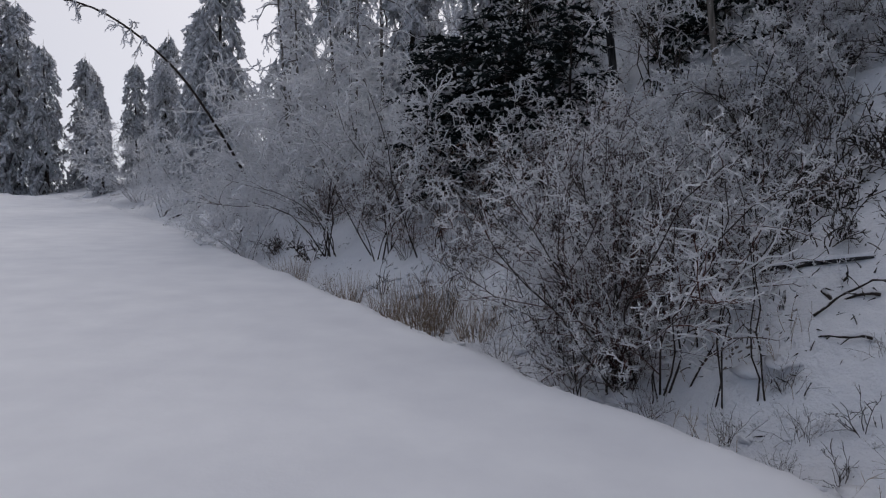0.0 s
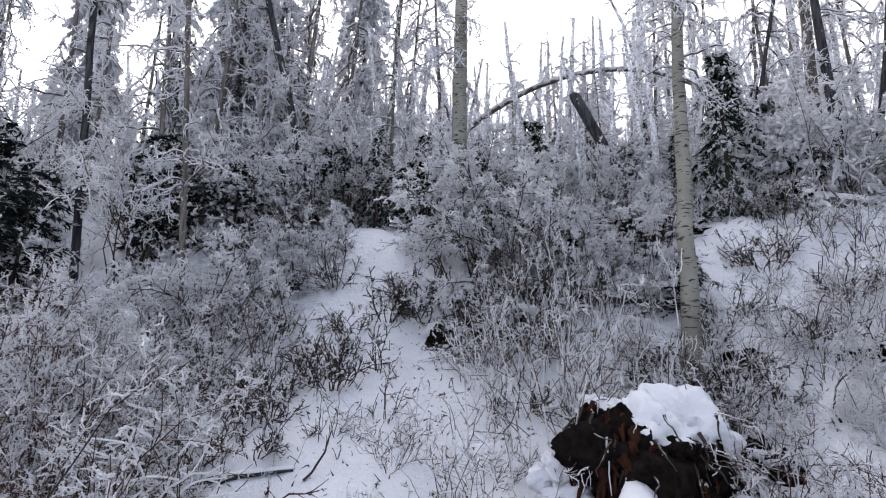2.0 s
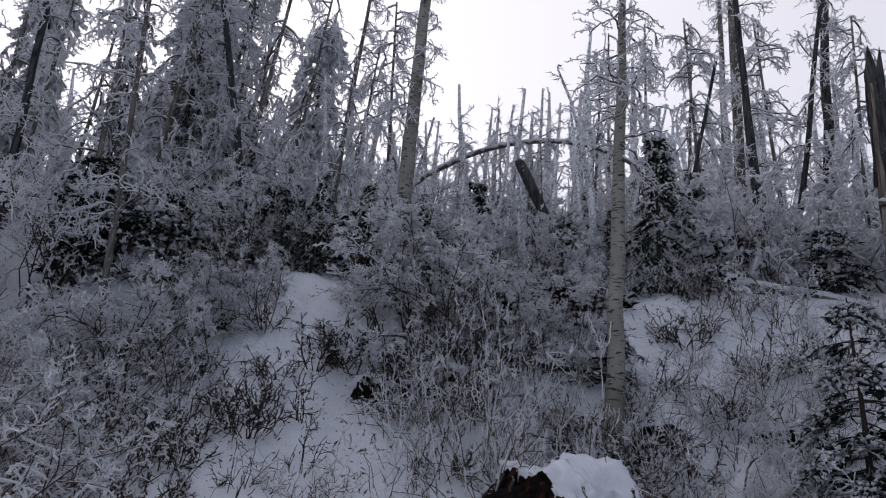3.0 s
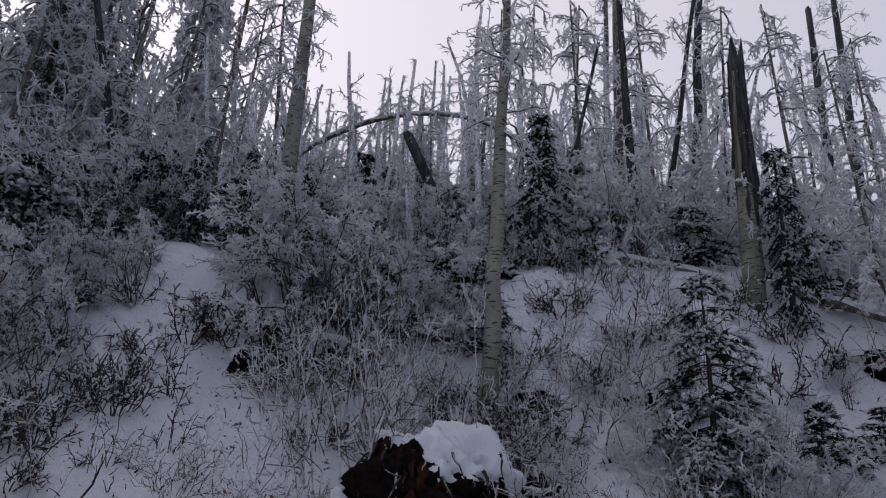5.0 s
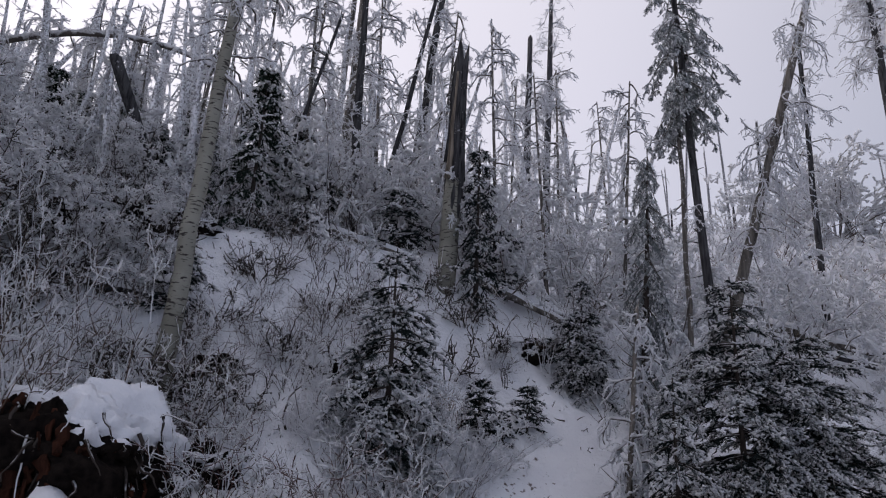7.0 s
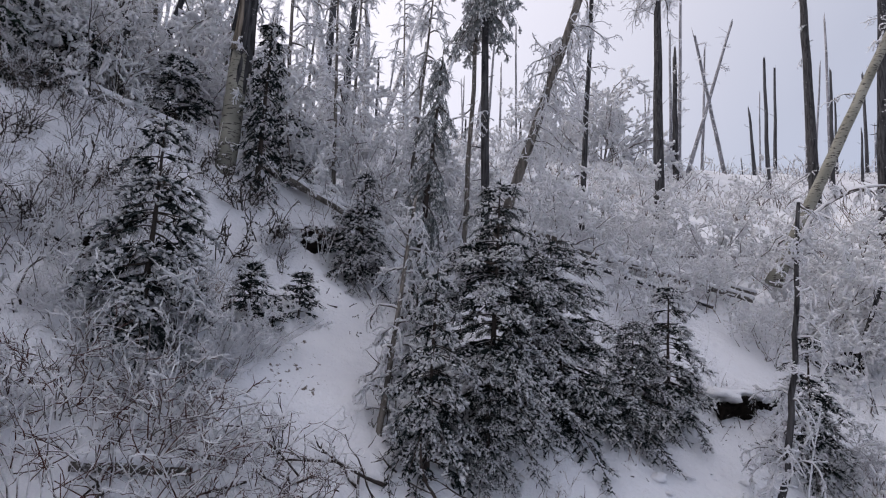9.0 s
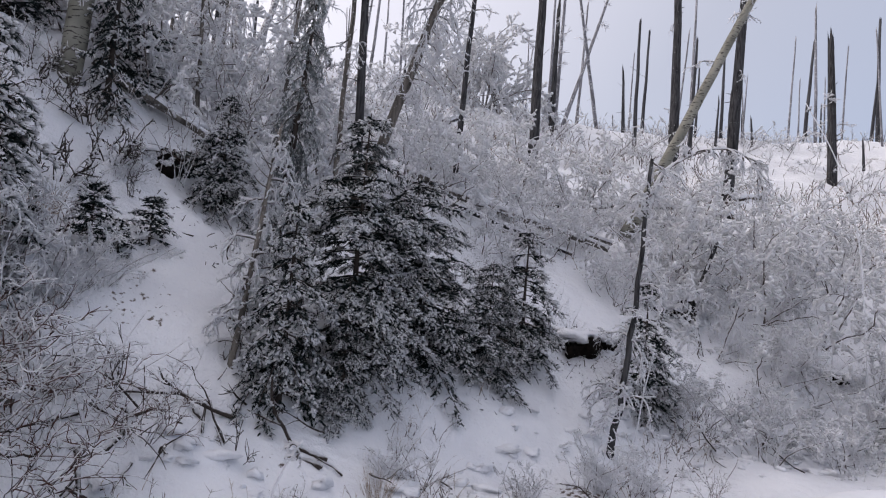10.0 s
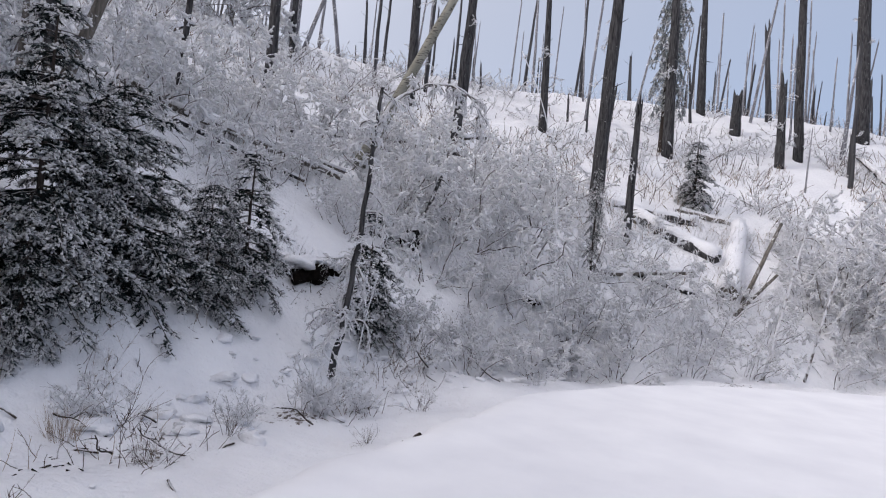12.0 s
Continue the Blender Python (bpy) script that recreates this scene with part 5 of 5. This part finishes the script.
log("snow-laden log on the bank", 95, (7.9, 5.6), (8.6, 4.3), .055, .045, M_CHAR, lift=.02)
log("fallen trunk capped with snow beside the broken tree", 96, (11.1, 3.2), (12.3, -1.1), .075, .055, M_GREY, lift=.10)
log("fallen trunk capped with snow beside the broken tree", 97, (11.6, .9), (12.1, -1.5), .07, .05, M_GREY, lift=.05)

for i in range(14):
    u, q = rng.uniform(-40, -17), rng.uniform(8, 20)
    v = float(np.interp(u, BANK_TOE[::-1, 0], BANK_TOE[::-1, 1])) + q * (1 if u > -18 else 1.7)
    x, y, a, L = u * AHEAD[0] + v * ASIDE[0], u * AHEAD[1] + v * ASIDE[1], rng.uniform(0, 6.3), rng.uniform(1.5, 4)
    log("charred log fallen on the snowy hillside", 600 + i, (x, y), (x + L * math.cos(a), y + L * math.sin(a)), rng.uniform(.09, .17), .09, M_CHAR)

# ---------------------------------------------------------------- dry grass
grass = tuft("grass_tuft", "tuft of dry reddish grass in the snow", 100, 120, .9, .35, M_GRASS)
grass.matrix_basis = Matrix.Translation(spot(0.0, 9.7))
for x, y, s, t in ((-.8, 10.2, .8, 1), (-.3, 9.3, 1.0, 2), (.5, 8.9, .8, 3), (6.9, -2.5, .35, 4), (-1.6, 11.3, .7, 2), (-3.0, 13.4, .8, 2), (9.2, .9, .45, 5)):
    put(grass, x, y, t, s, .02)

# ---------------------------------------------------------------- the uprooted stump in the bank
def lump(rng, size, seed, rough=.25, rings=14, sides=20, ridges=0.0, crumbly=False):
    """An uneven rounded mass."""
    th = np.linspace(0.02, math.pi - .02, rings)[:, None]
    ph = np.linspace(0, 2 * math.pi, sides, endpoint=False)[None]
    d = np.stack([np.sin(th) * np.cos(ph), np.sin(th) * np.sin(ph), np.cos(th) + 0 * ph], -1)
    n = value_noise(d[..., 0] * 1.7 + d[..., 2] * .9 + 9, d[..., 1] * 1.7 - d[..., 2] * 1.3 + 5, seed) + .6 * value_noise(d[..., 0] * 4 + 3 + d[..., 2] * 2, d[..., 1] * 4 + d[..., 2] * 3, seed + 1)
    if crumbly:
        n = n + .35 * value_noise(d[..., 0] * 9 + d[..., 2] * 5, d[..., 1] * 9 - d[..., 2] * 4, seed + 2) + .22 * value_noise(d[..., 0] * 22 + d[..., 2] * 9, d[..., 1] * 22 + d[..., 2] * 11, seed + 3)
    d = d * (1 + rough * n + ridges * np.sin(ph * 11 + 3 * n) * np.sin(th))[..., None] * np.array(size)
    i = (np.arange(rings - 1)[:, None] * sides + np.arange(sides)[None])
    j = (np.arange(rings - 1)[:, None] * sides + (np.arange(sides)[None] + 1) % sides)
    return d.reshape(-1, 3), np.stack([i, i + sides, j + sides, j], -1).reshape(-1, 4)


def shifted(geo, by):
    return geo[0] + np.array(by), geo[1]


def stump_with_log():
    rng = np.random.default_rng(7)
    c = np.array((6.0, 3.48, 1.55))
    ob = thing("tree_stump", "rotten red-brown stump with roots under a cap of snow", "stump", c, radians(32))
    core = part("core", lump(rng, (.49, .76, .56), 31, .26, 60, 96, .03, True), M_DARK, ob, "near-black solid core")
    for k in range(60):                                  # fibres of rotten wood round the front
        a = 1.7 + 3.0 * rng.uniform()
        z = rng.uniform(-.25, .50 if a < 3.1 else .22)
        f = math.sqrt(max(.1, 1 - (z / .75) ** 2))
        p0 = np.array((math.cos(a) * .46 * f, math.sin(a) * .66 * f, z))
        p1 = p0 + np.array((math.cos(a) * rng.uniform(.0, .10), math.sin(a) * rng.uniform(0, .10), -rng.uniform(.15, .55)))
        if abs(p1[1] + .22) < .22 and p1[2] < .1:
            p1[2] = .12                                  # the hollow where the log comes out
        line = p0 + (p1 - p0) * np.linspace(0, 1, 6)[:, None] + rng.normal(0, .016, (6, 3))
        r = rng.uniform(.012, .05)
        part("rib", round_stem(line, r * np.array((.6, 1, 1, .9, .7, .35)), 6, rng, .3), M_ROT if a < 3.3 or k % 4 == 0 else M_DARK, core)
    skin, quads = lump(rng, (.49, .76, .56), 31, .26, 60, 96, .03, True)       # snow lies on the core's own shape
    line = .15 + .16 * value_noise(skin[:, 1] / .30 + 5, skin[:, 0] / .3 + skin[:, 2] / .4, 64) + .10 * value_noise(skin[:, 1] / .11, skin[:, 2] / .12 + skin[:, 0] / .12, 65) + .12 * value_noise(skin[:, 1] / .05, skin[:, 2] / .05 + skin[:, 0] / .05, 66) + .40 * np.clip(skin[:, 1] / .5, -.1, 1) - .5 * np.clip((skin[:, 0] + .12) / .4, -.3, 1)
    lift = np.clip((skin[:, 2] - line) / .16, -1, 1) * .03 + .035 * np.clip((skin[:, 2] - line - .05) / .2, 0, 1)
    part("snow_cap", (skin * (1 + lift / np.linalg.norm(skin, axis=1))[:, None], quads), M_CAP, ob, "ragged cap of snow")
    for y, z, sx, sy, sz in ((.78, -.4, .2, .24, .16), (-.9, -.42, .2, .25, .14), (-.62, -.5, .14, .25, .08), (.55, -.55, .2, .25, .10), (.85, -.1, .12, .16, .14)):
        part("snow_patch", shifted(lump(rng, (sx, sy, sz), int(60 + 90 * y * y), .5, 22, 30, 0, True), (-.36 * math.sqrt(max(.05, 1 - (y / .9) ** 2)), y, z)), M_CAP, ob, "snow clinging to the side")
    a = np.linspace(1.8, 4.9, 46)
    st = np.stack([np.cos(a) * .46, np.sin(a) * .66, rng.uniform(-.2, .45, 46)], 1)
    w = np.stack([np.cos(a), np.sin(a), rng.uniform(-1.2, .1, 46)], 1)
    for p, r in zip(grow(rng, st, w, rng.uniform(.12, .5, 46), 6, .35, (0, 0, -.3)), rng.uniform(.004, .020, 46)):
        part("root", tubes(p, np.linspace(r, .004, 7), 5), M_PALE_STEM if r < .011 else M_STEM, core)
    return ob


stump_with_log()
log("sawn snowy log with a dark round end beside the stump", 201, (5.12, 3.08, 1.06), (6.1, 3.60, 1.52), .155, .075, M_ASPEN)
end = round_stem(np.array(((0, 0, 0), (.035, .019, .016))), np.array((.150, .154)), 18, np.random.default_rng(3), .015)
cut = bpy.data.objects["fallen_log." + max(o.name.split(".")[-1] for o in bpy.data.objects if o.name.startswith("fallen_log."))]
part("cut_end", shifted(end, (-.03, -.018, -.006)), M_CUT, cut.children[0], "dark weathered cut end")


def clod(x, y, size, seed, turn=0.0, sink=.3, cap=True, label="dark clod of bare earth under a snow cap"):
    rng = np.random.default_rng(seed)
    ob = thing("earth_clod", label, "earth clod", spot(x, y, size[2] * sink), turn)
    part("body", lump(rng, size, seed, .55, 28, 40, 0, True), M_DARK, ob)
    if cap:
        part("snow_cap", shifted(lump(rng, (size[0] * 1.15, size[1] * 1.1, size[2] * .6), seed + 2, .5, 20, 28, 0, True), (size[0] * .35, size[1] * .1, size[2] * .62)), M_CAP, ob, "cap of snow")
    return ob


for i, (x, y, sx, sy, sz) in enumerate(((11.25, -.3, .25, .35, .2), (10.3, -6.9, .3, .5, .24), (10.5, -7.5, .22, .3, .18),
                                        (11.6, -10.3, .3, .4, .2), (12.4, -11.6, .3, .5, .25), (9.7, -12.2, .3, .3, .16), (7.2, 2.9, .25, .3, .2), 
                                        (9.3, 5.3, .3, .7, .22), (8.6, 6.1, .3, .6, .22), (6.75, 6.75, .2, .3, .24), (7.1, 6.3, .25, .4, .22), (7.5, 5.9, .25, .4, .22), (7.5, 4.1, .2, .3, .16), (8.3, 3.4, .18, .3, .16), (11.1, -.28, .16, .22, .16), (9.0, 2.2, .18, .3, .14))):
    clod(x, y, (sx, sy, sz), 300 + 5 * i, .6)


# ---------------------------------------------------------------- sticks and fallen branches
def stick(x, y, length, turn, seed, r=.016, tilt=0.0, fork=True, label="dark fallen branch lying on the snow"):
    rng = np.random.default_rng(seed)
    ob = thing("fallen_branch", label, "branch", spot(x, y, -.02))
    w = np.array((math.cos(turn), math.sin(turn), 0.0))
    dz = (float(height(x + w[0] * length, y + w[1] * length)) - float(height(x, y))) / length
    line = grow(rng, np.zeros((1, 3)), np.array((*w[:2], dz + tilt))[None], np.array([length]), 6, .26)
    stem = part("stem", tubes(line[0], np.linspace(r, r * .45, 7), 5), M_STEM, ob)
    if fork:
        f0, fw, who, t = sprout(rng, line, 3, .3, .9, .7)
        each("twig", grow(rng, f0, fw, length * rng.uniform(.15, .4, 3), 3, .15), taper(np.full(3, r * .5), r * .2, 4, 3), 3, M_STEM, stem)
    return ob


for i, (x, y, L, a, r) in enumerate(((3.9, 5.35, .55, 1.9, .02), (3.7, 5.75, .5, 2.3, .022), (4.05, 5.1, .35, -.4, .03), (3.35, 6.6, .8, .9, .03), (3.6, 6.9, .8, -.4, .03), (3.4, 7.0, .5, 1.9, .035), (3.8, 7.2, .6, 2.6, .03), (4.1, 6.9, .5, 1.2, .03), (3.7, 6.5, .6, -1.2, .03), (4.0, 6.1, .4, 2.2, .025), (3.5, 6.3, .9, -.2, .02), (3.9, 6.5, .6, -1.9, .02),
                                     (4.2, 6.3, .7, -.2, .02), (4.5, 6.7, .7, .9, .018), (5.0, 7.6, .8, .4, .02), (5.3, 8.4, .9, 1.2, .025), (7.1, .1, 1.1, 2.2, .02), (7.0, -.6, .9, 2.6, .022), (7.2, -.9, 1.0, .4, .02),
                                     (6.7, .3, .9, 2.9, .018), (9.6, -.4, .5, 1.3, .015), (9.9, -.7, .6, 1.8, .015), (6.3, -3.3, .5, 1.2, .012), (6.4, -2.3, .6, 1.7, .012), (8.6, -8.3, .9, 2.2, .02), (8.2, -8.9, 1.1, -.6, .022),
                                     (7.4, 2.6, .7, .4, .018), (7.9, 2.4, .8, 1.6, .018), (7.6, 3.2, .8, -.5, .02), (7.9, 3.5, .9, -1.1, .02), (5.4, 2.4, .5, 1.0, .015), (9.1, -12.6, 1.3, 2.5, .03), (10.6, -11.4, 1.2, 2.2, .04),
                                     (1.0, 8.2, .6, .3, .014), (.4, 8.7, .6, .9, .012), (-11.6, 27.2, 2.2, 1.1, .06), (-11.0, 26.4, 1.8, .5, .06), (-5.6, 17.6, 1.0, 1.4, .05), (2.9, 4.9, .35, 1.4, .008))):
    stick(x, y, L, a, 400 + i, r * .75, .12 if i % 3 == 0 else 0)
rng = np.random.default_rng(77)
for i in range(22):
    x, y = (rng.uniform(6.2, 7.5), rng.uniform(-.9, 1.2)) if i < 15 else (rng.uniform(7.0, 7.8), rng.uniform(-2.2, -.9))
    stick(x, y, rng.uniform(.4, 1.1), rng.uniform(1.2, 3.6), 480 + i, rng.uniform(.01, .03), rng.uniform(-.05, .3), label="dark root-like branch lying at the foot of the bank")
for i, (x, y, L, a) in enumerate(((7.1, -2.2, .7, 1.2), (6.6, -2.8, .6, 2.6), (7.2, -3.4, .5, .7), (6.4, -3.8, .6, 1.9), (5.8, -2.95, .5, 2.9), (7.2, -2.5, .6, 3.6), (6.4, -.8, .7, 2.0), (7.2, -1.1, .8, .9), (6.6, -2.7, .5, 1.5), (8.4, -8.1, .7, 2.4), (7.7, -9.1, .9, .8), (6.9, -5.0, .5, 1.1), (7.3, -6.1, .6, 2.2))):
    stick(x, y, L, a, 900 + i, .011, .25 * (i % 2), label="thin dark twig caught in the snowy verge")
stick(4.95, -13.9, .55, .9, 460, .05, label="dark piece of wood on the road's snowy rim")
stick(5.25, -5.05, .3, .9, 461, .03, label="small dark piece of wood on the snowy rim")

# ---------------------------------------------------------------- litter, dry stems and the far woods, past counting
CLEAR = ((6.4, 8.4, .7), (6.3, 7.3, .7), (5.4, 6.7, .7), (5.9, 6.2, .4), (4.5, 5.9, .8), (4.0, 5.5, .7), (3.4, 5.7, .4), (8.6, 11.0, .7), (8.6, 5.0, .5), (8.5, 3.2, .6), (9.0, 1.2, .5), (10.7, -.3, .7), (11.3, .5, .6),
         (.5, 9.7, .5), (-1.0, 11.6, .7), (-2.1, 13.7, .6), (.7, 9.1, .4), (10.7, 7.2, .9), (8.4, -.6, .6), (7.6, -1.0, .5), (9.6, -1.5, .6), (5.2, 7.6, .5), (7.0, 7.9, .5),
         (9.0, 3.6, .5), (9.6, 2.7, .5), (8.2, 2.8, .5), (7.5, 2.0, .5), (9.1, 4.2, .5), (8.3, 4.5, .5), (10.8, 2.5, .5), (10.7, 0.1, .5), (9.2, -0.4, .5), (10.1, -0.7, .5), (9.8, 3.5, .5), (6.8, 8.7, .5), (5.9, 8.3, .5), (6.0, 6.4, .5), (9.9, 2.9, .5), (9.6, 3.9, .5), (7.9, 2.1, .5), (7.3, 6.3, .5))   # bare snow


def scatter(rng, n, u0, u1, v0, v1, patchy, everywhere=False):
    """Points on the bank, thicker in patches."""
    u, q = rng.uniform(u0, u1, n), rng.uniform(v0, v1, n)
    v = np.interp(u, BANK_TOE[::-1, 0], BANK_TOE[::-1, 1]) + q
    x, y = u * AHEAD[0] + v * ASIDE[0], u * AHEAD[1] + v * ASIDE[1]
    keep = value_noise(x / 1.5 + 2, y / 1.5, 21) + .5 * value_noise(x / .5, y / .5, 22) > rng.uniform(-.1, .35, n) + (patchy - .6)
    for cx, cy, r in () if everywhere else CLEAR:
        keep &= np.hypot(x - cx, y - cy) > r * rng.uniform(.7, 1.2, n)
    return x[keep], y[keep]


def stems_stuff(name, label, seed, n, area, h, mat, r=.0028, patchy=.6, shoots=4, lean=.45, everywhere=False):
    rng = np.random.default_rng(seed)
    x, y = scatter(rng, n, *area, patchy, everywhere)
    st = np.stack([x, y, height(x, y) - .02], 1)
    m = len(x)
    w = np.stack([rng.normal(0, lean, m), rng.normal(0, lean, m), np.ones(m)], 1)
    g = grow(rng, st, w, h * rng.uniform(.3, 1.2, m), 3, .16)
    s0, sw, who, t = sprout(rng, g, shoots, .3, 1, .7)
    ob = new(name, mesh_of(name, *join(tubes(g, taper(np.full(m, r), r * .5, 4, m), 3), cones(s0, sw, h * rng.uniform(.08, .3, len(s0)), r * .8, rng))))
    ob.data.materials.append(mat)
    return tagged(ob, label, "undergrowth", kind="stuff")


stems_stuff("dry_stems", "thin dry stems standing out of the snow on the bank", 500, 3000, (-9, 12, -.3, 6.5), .55, M_BROWN_TWIG, .0032, .75, shoots=5)
stems_stuff("rimed_stems", "thin stems white with rime on the slope", 501, 7000, (-20, -6, .3, 9), .6, M_HOAR, .0040, shoots=6)
stems_stuff("rimed_undergrowth", "knee-high rimed undergrowth above the bank", 502, 7500, (-16, 24, 4.5, 26), 1.0, M_WHITE_TWIG, .0055, .4, 5)
stems_stuff("dry_undergrowth", "brown undergrowth beside the road", 503, 2200, (5, 26, .2, 4), .55, M_RED_TWIG, .0035, .75, 6)


stems_stuff("verge_stems", "dry weeds and grass poking out of the snow beside the road", 506, 3200, (-13, 11, -.75, 1.3), .36, M_GRASS, .0030, .62, 5, .4)
stems_stuff("ridge_brush", "grey rimed brush along the far ridge", 507, 7500, (-46, -13, 16, 66), .75, M_BROWN_TWIG, .013, .3, 3, .5)


def litter(seed, n, area):
    rng = np.random.default_rng(seed)
    x, y = scatter(rng, n, *area, .42, True)
    m = len(x)
    st = np.stack([x, y, height(x, y) + .004], 1)
    a = rng.uniform(0, 6.28, m)
    e = np.stack([x + np.cos(a) * .05, y + np.sin(a) * .05, 0 * x], 1)
    e[:, 2] = height(e[:, 0], e[:, 1]) + rng.uniform(0, .03, m)
    geo = join(cones(st, e - st, rng.uniform(.015, .10, m), rng.uniform(.004, .011, (m, 1)), rng))
    ob = new("litter", mesh_of("litter", *geo))
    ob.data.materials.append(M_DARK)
    return tagged(ob, "dark bits of bark and leaf scattered on the snow", "litter", kind="stuff")


stems_stuff("dark_brush", "dark bare brush low on the bank", 505, 5000, (-7, 20, .9, 7.5), .5, M_STEM, .0055, .95, 4, .6)
stems_stuff("hill_brush", "grey rimed brush between the logs on the hillside", 512, 8500, (-36, -14, 2.2, 19), .8, M_HOAR, .0080, .3, 5, .55)
stems_stuff("hill_grass", "rimed grass and stems on the burnt hillside", 504, 13000, (-40, -12, 5, 34), .5, M_GRASS, .0070, .42, 3)
litter(510, 8000, (-14, 14, -.7, 7))
stems_stuff("bank_saplings", "thin rimed saplings standing on the steep bank", 508, 1500, (-9, 11, 1.6, 7.0), .85, M_WHITE_TWIG, .0045, .85, 6, .28)
stems_stuff("verge_twigs", "short bent twigs and dead grass in the snow beside the road", 513, 1900, (-14, -4, -1.0, 2.6), .3, M_BROWN_TWIG, .0042, .5, 3, .7)
stems_stuff("snow_stubs", "short dark stubs and twig ends poking out of the snow", 509, 4200, (-14, 13, .2, 8.0), .15, M_STEM, .0075, .55, 2, .9, True)


def snow_clods(seed, n, area):
    """Crumbs of ploughed snow below the road's rim."""
    rng = np.random.default_rng(seed)
    u, q = rng.uniform(*area[:2], n), rng.uniform(*area[2:], n)
    v = np.interp(u, BANK_TOE[::-1, 0], BANK_TOE[::-1, 1]) + q
    x, y = u * AHEAD[0] + v * ASIDE[0], u * AHEAD[1] + v * ASIDE[1]
    keep = (beyond(ROAD_EDGE, u, v) > .3) & (value_noise(x / .8, y / .8, 41) > rng.uniform(-.5, .4, n))
    pieces = [shifted(lump(rng, s * np.array((1, rng.uniform(.6, 1.6), .42)), int(200 + i % 40), .65, 7, 9), (a, b, float(height(a, b)) + s * .1))
              for i, (a, b, s) in enumerate(zip(x[keep], y[keep], rng.uniform(.15, 1, keep.sum()) ** 2 * .11 + .02))]
    ob = new("snow_clods", mesh_of("snow_clods", *join(*pieces)))
    ob.data.materials.append(M_CAP)
    return tagged(ob, "small clods of crumbled snow along the road's rim", "snow clods", kind="stuff")


snow_clods(511, 700, (-15, 11, -1.0, 1.1))


def wood(name, label, seed, points, h, mat_trunk, mat_twig, branches=12, twigs=4, thick=1.0, droop=.1):
    """Many slender rimed trees of a far wood."""
    rng = np.random.default_rng(seed)
    x, y = points(rng)
    m = len(x)
    st = np.stack([x, y, height(x, y) - .1], 1)
    H = h * rng.uniform(.4, 1.15, m)
    g = grow(rng, st, np.stack([rng.normal(0, .10, m), rng.normal(0, .10, m), np.ones(m)], 1), H, 6, .05)
    b0, bw, who, t = sprout(rng, g, branches, .2, 1, 1.0)
    b = grow(rng, b0, bw, rng.uniform(.25, .9, len(b0)) * (1.2 - .7 * t) * (h / 7), 3, .4, (0, 0, -droop))
    w0, ww, who2, t2 = sprout(rng, b, twigs, .1, 1, .9)
    trunks = new(name + "_trunks", mesh_of(name, *tubes(g, taper(.008 * H * thick + .01, .012 * thick, 7, m), 5)))
    trunks.data.materials.append(mat_trunk)
    tagged(trunks, label, "trees", kind="stuff")
    crowns = new(name + "_crowns", mesh_of(name, *join(tubes(b, taper(np.full(len(b), .0075 * thick), .0045 * thick, 4, len(b)), 3), cones(w0, ww + np.array((0, 0, -.3)), rng.uniform(.10, .30, len(w0)) * (h / 7), .0055 * thick, rng))))
    crowns.data.materials.append(mat_twig)
    return tagged(crowns, "white rimed branches of the far wood", "trees", kind="stuff")


def hill_points(n, u0, u1, q0, q1):
    def points(rng):
        u, q = rng.uniform(u0, u1, n), q0 + (q1 - q0) * rng.uniform(0, 1, n) ** 1.2
        v = np.interp(u, BANK_TOE[::-1, 0], BANK_TOE[::-1, 1]) + q
        return u * AHEAD[0] + v * ASIDE[0], u * AHEAD[1] + v * ASIDE[1]
    return points


wood("rimed_wood", "slender rimed trunks of the wood above the bank", 520, hill_points(330, -12, 30, 7.5, 26), 5.8, M_FAR_TRUNK, M_WHITE_TWIG, 22, 6, 2.6, .25)
wood("far_wood", "far wood white with rime on the hilltop", 521, hill_points(340, -14, 45, 18, 48), 7.9, M_FAR_TRUNK, M_RIME_COOL, 24, 6, 4.2, .3)

wood("brow_wood", "thin rimed saplings crowding the bench above the bank", 522, hill_points(210, -6, 10, 7.2, 21), 4.4, M_FAR_TRUNK, M_WHITE_TWIG, 24, 5, 1.9, .2)

# burnt trunks along the top of the hill behind
burnt = [snag("burnt trunk on the far snowy ridge", 530 + i, (0, 0, -50), (.1, .1, -50 + h), r, r * .5, 2, .4, M_HAZED_CHAR if i % 2 else M_CHAR_FAR, k=6, sides=7) for i, (h, r) in enumerate(((6.5, .12), (7.5, .09), (4.0, .12), (9.5, .10), (2.6, .13), (5.5, .08)))]
rng = np.random.default_rng(9)
for i in range(250):
    u, q = rng.uniform(-52, -16), rng.uniform(13, 30)
    v = float(np.interp(u, BANK_TOE[::-1, 0], BANK_TOE[::-1, 1])) + q * (1 if u > -20 else 2.0)
    x, y = u * AHEAD[0] + v * ASIDE[0], u * AHEAD[1] + v * ASIDE[1]
    if math.hypot(x, y) > 29:
        tagged(put(burnt[i % 6], x, y, rng.uniform(0, 6), rng.uniform(.4, .95), .1, (rng.normal(0, .05), rng.normal(0, .05))), group="burnt trunks on the ridge")
for b in burnt:
    for o in (*b.children_recursive, b):
        bpy.data.objects.remove(o)
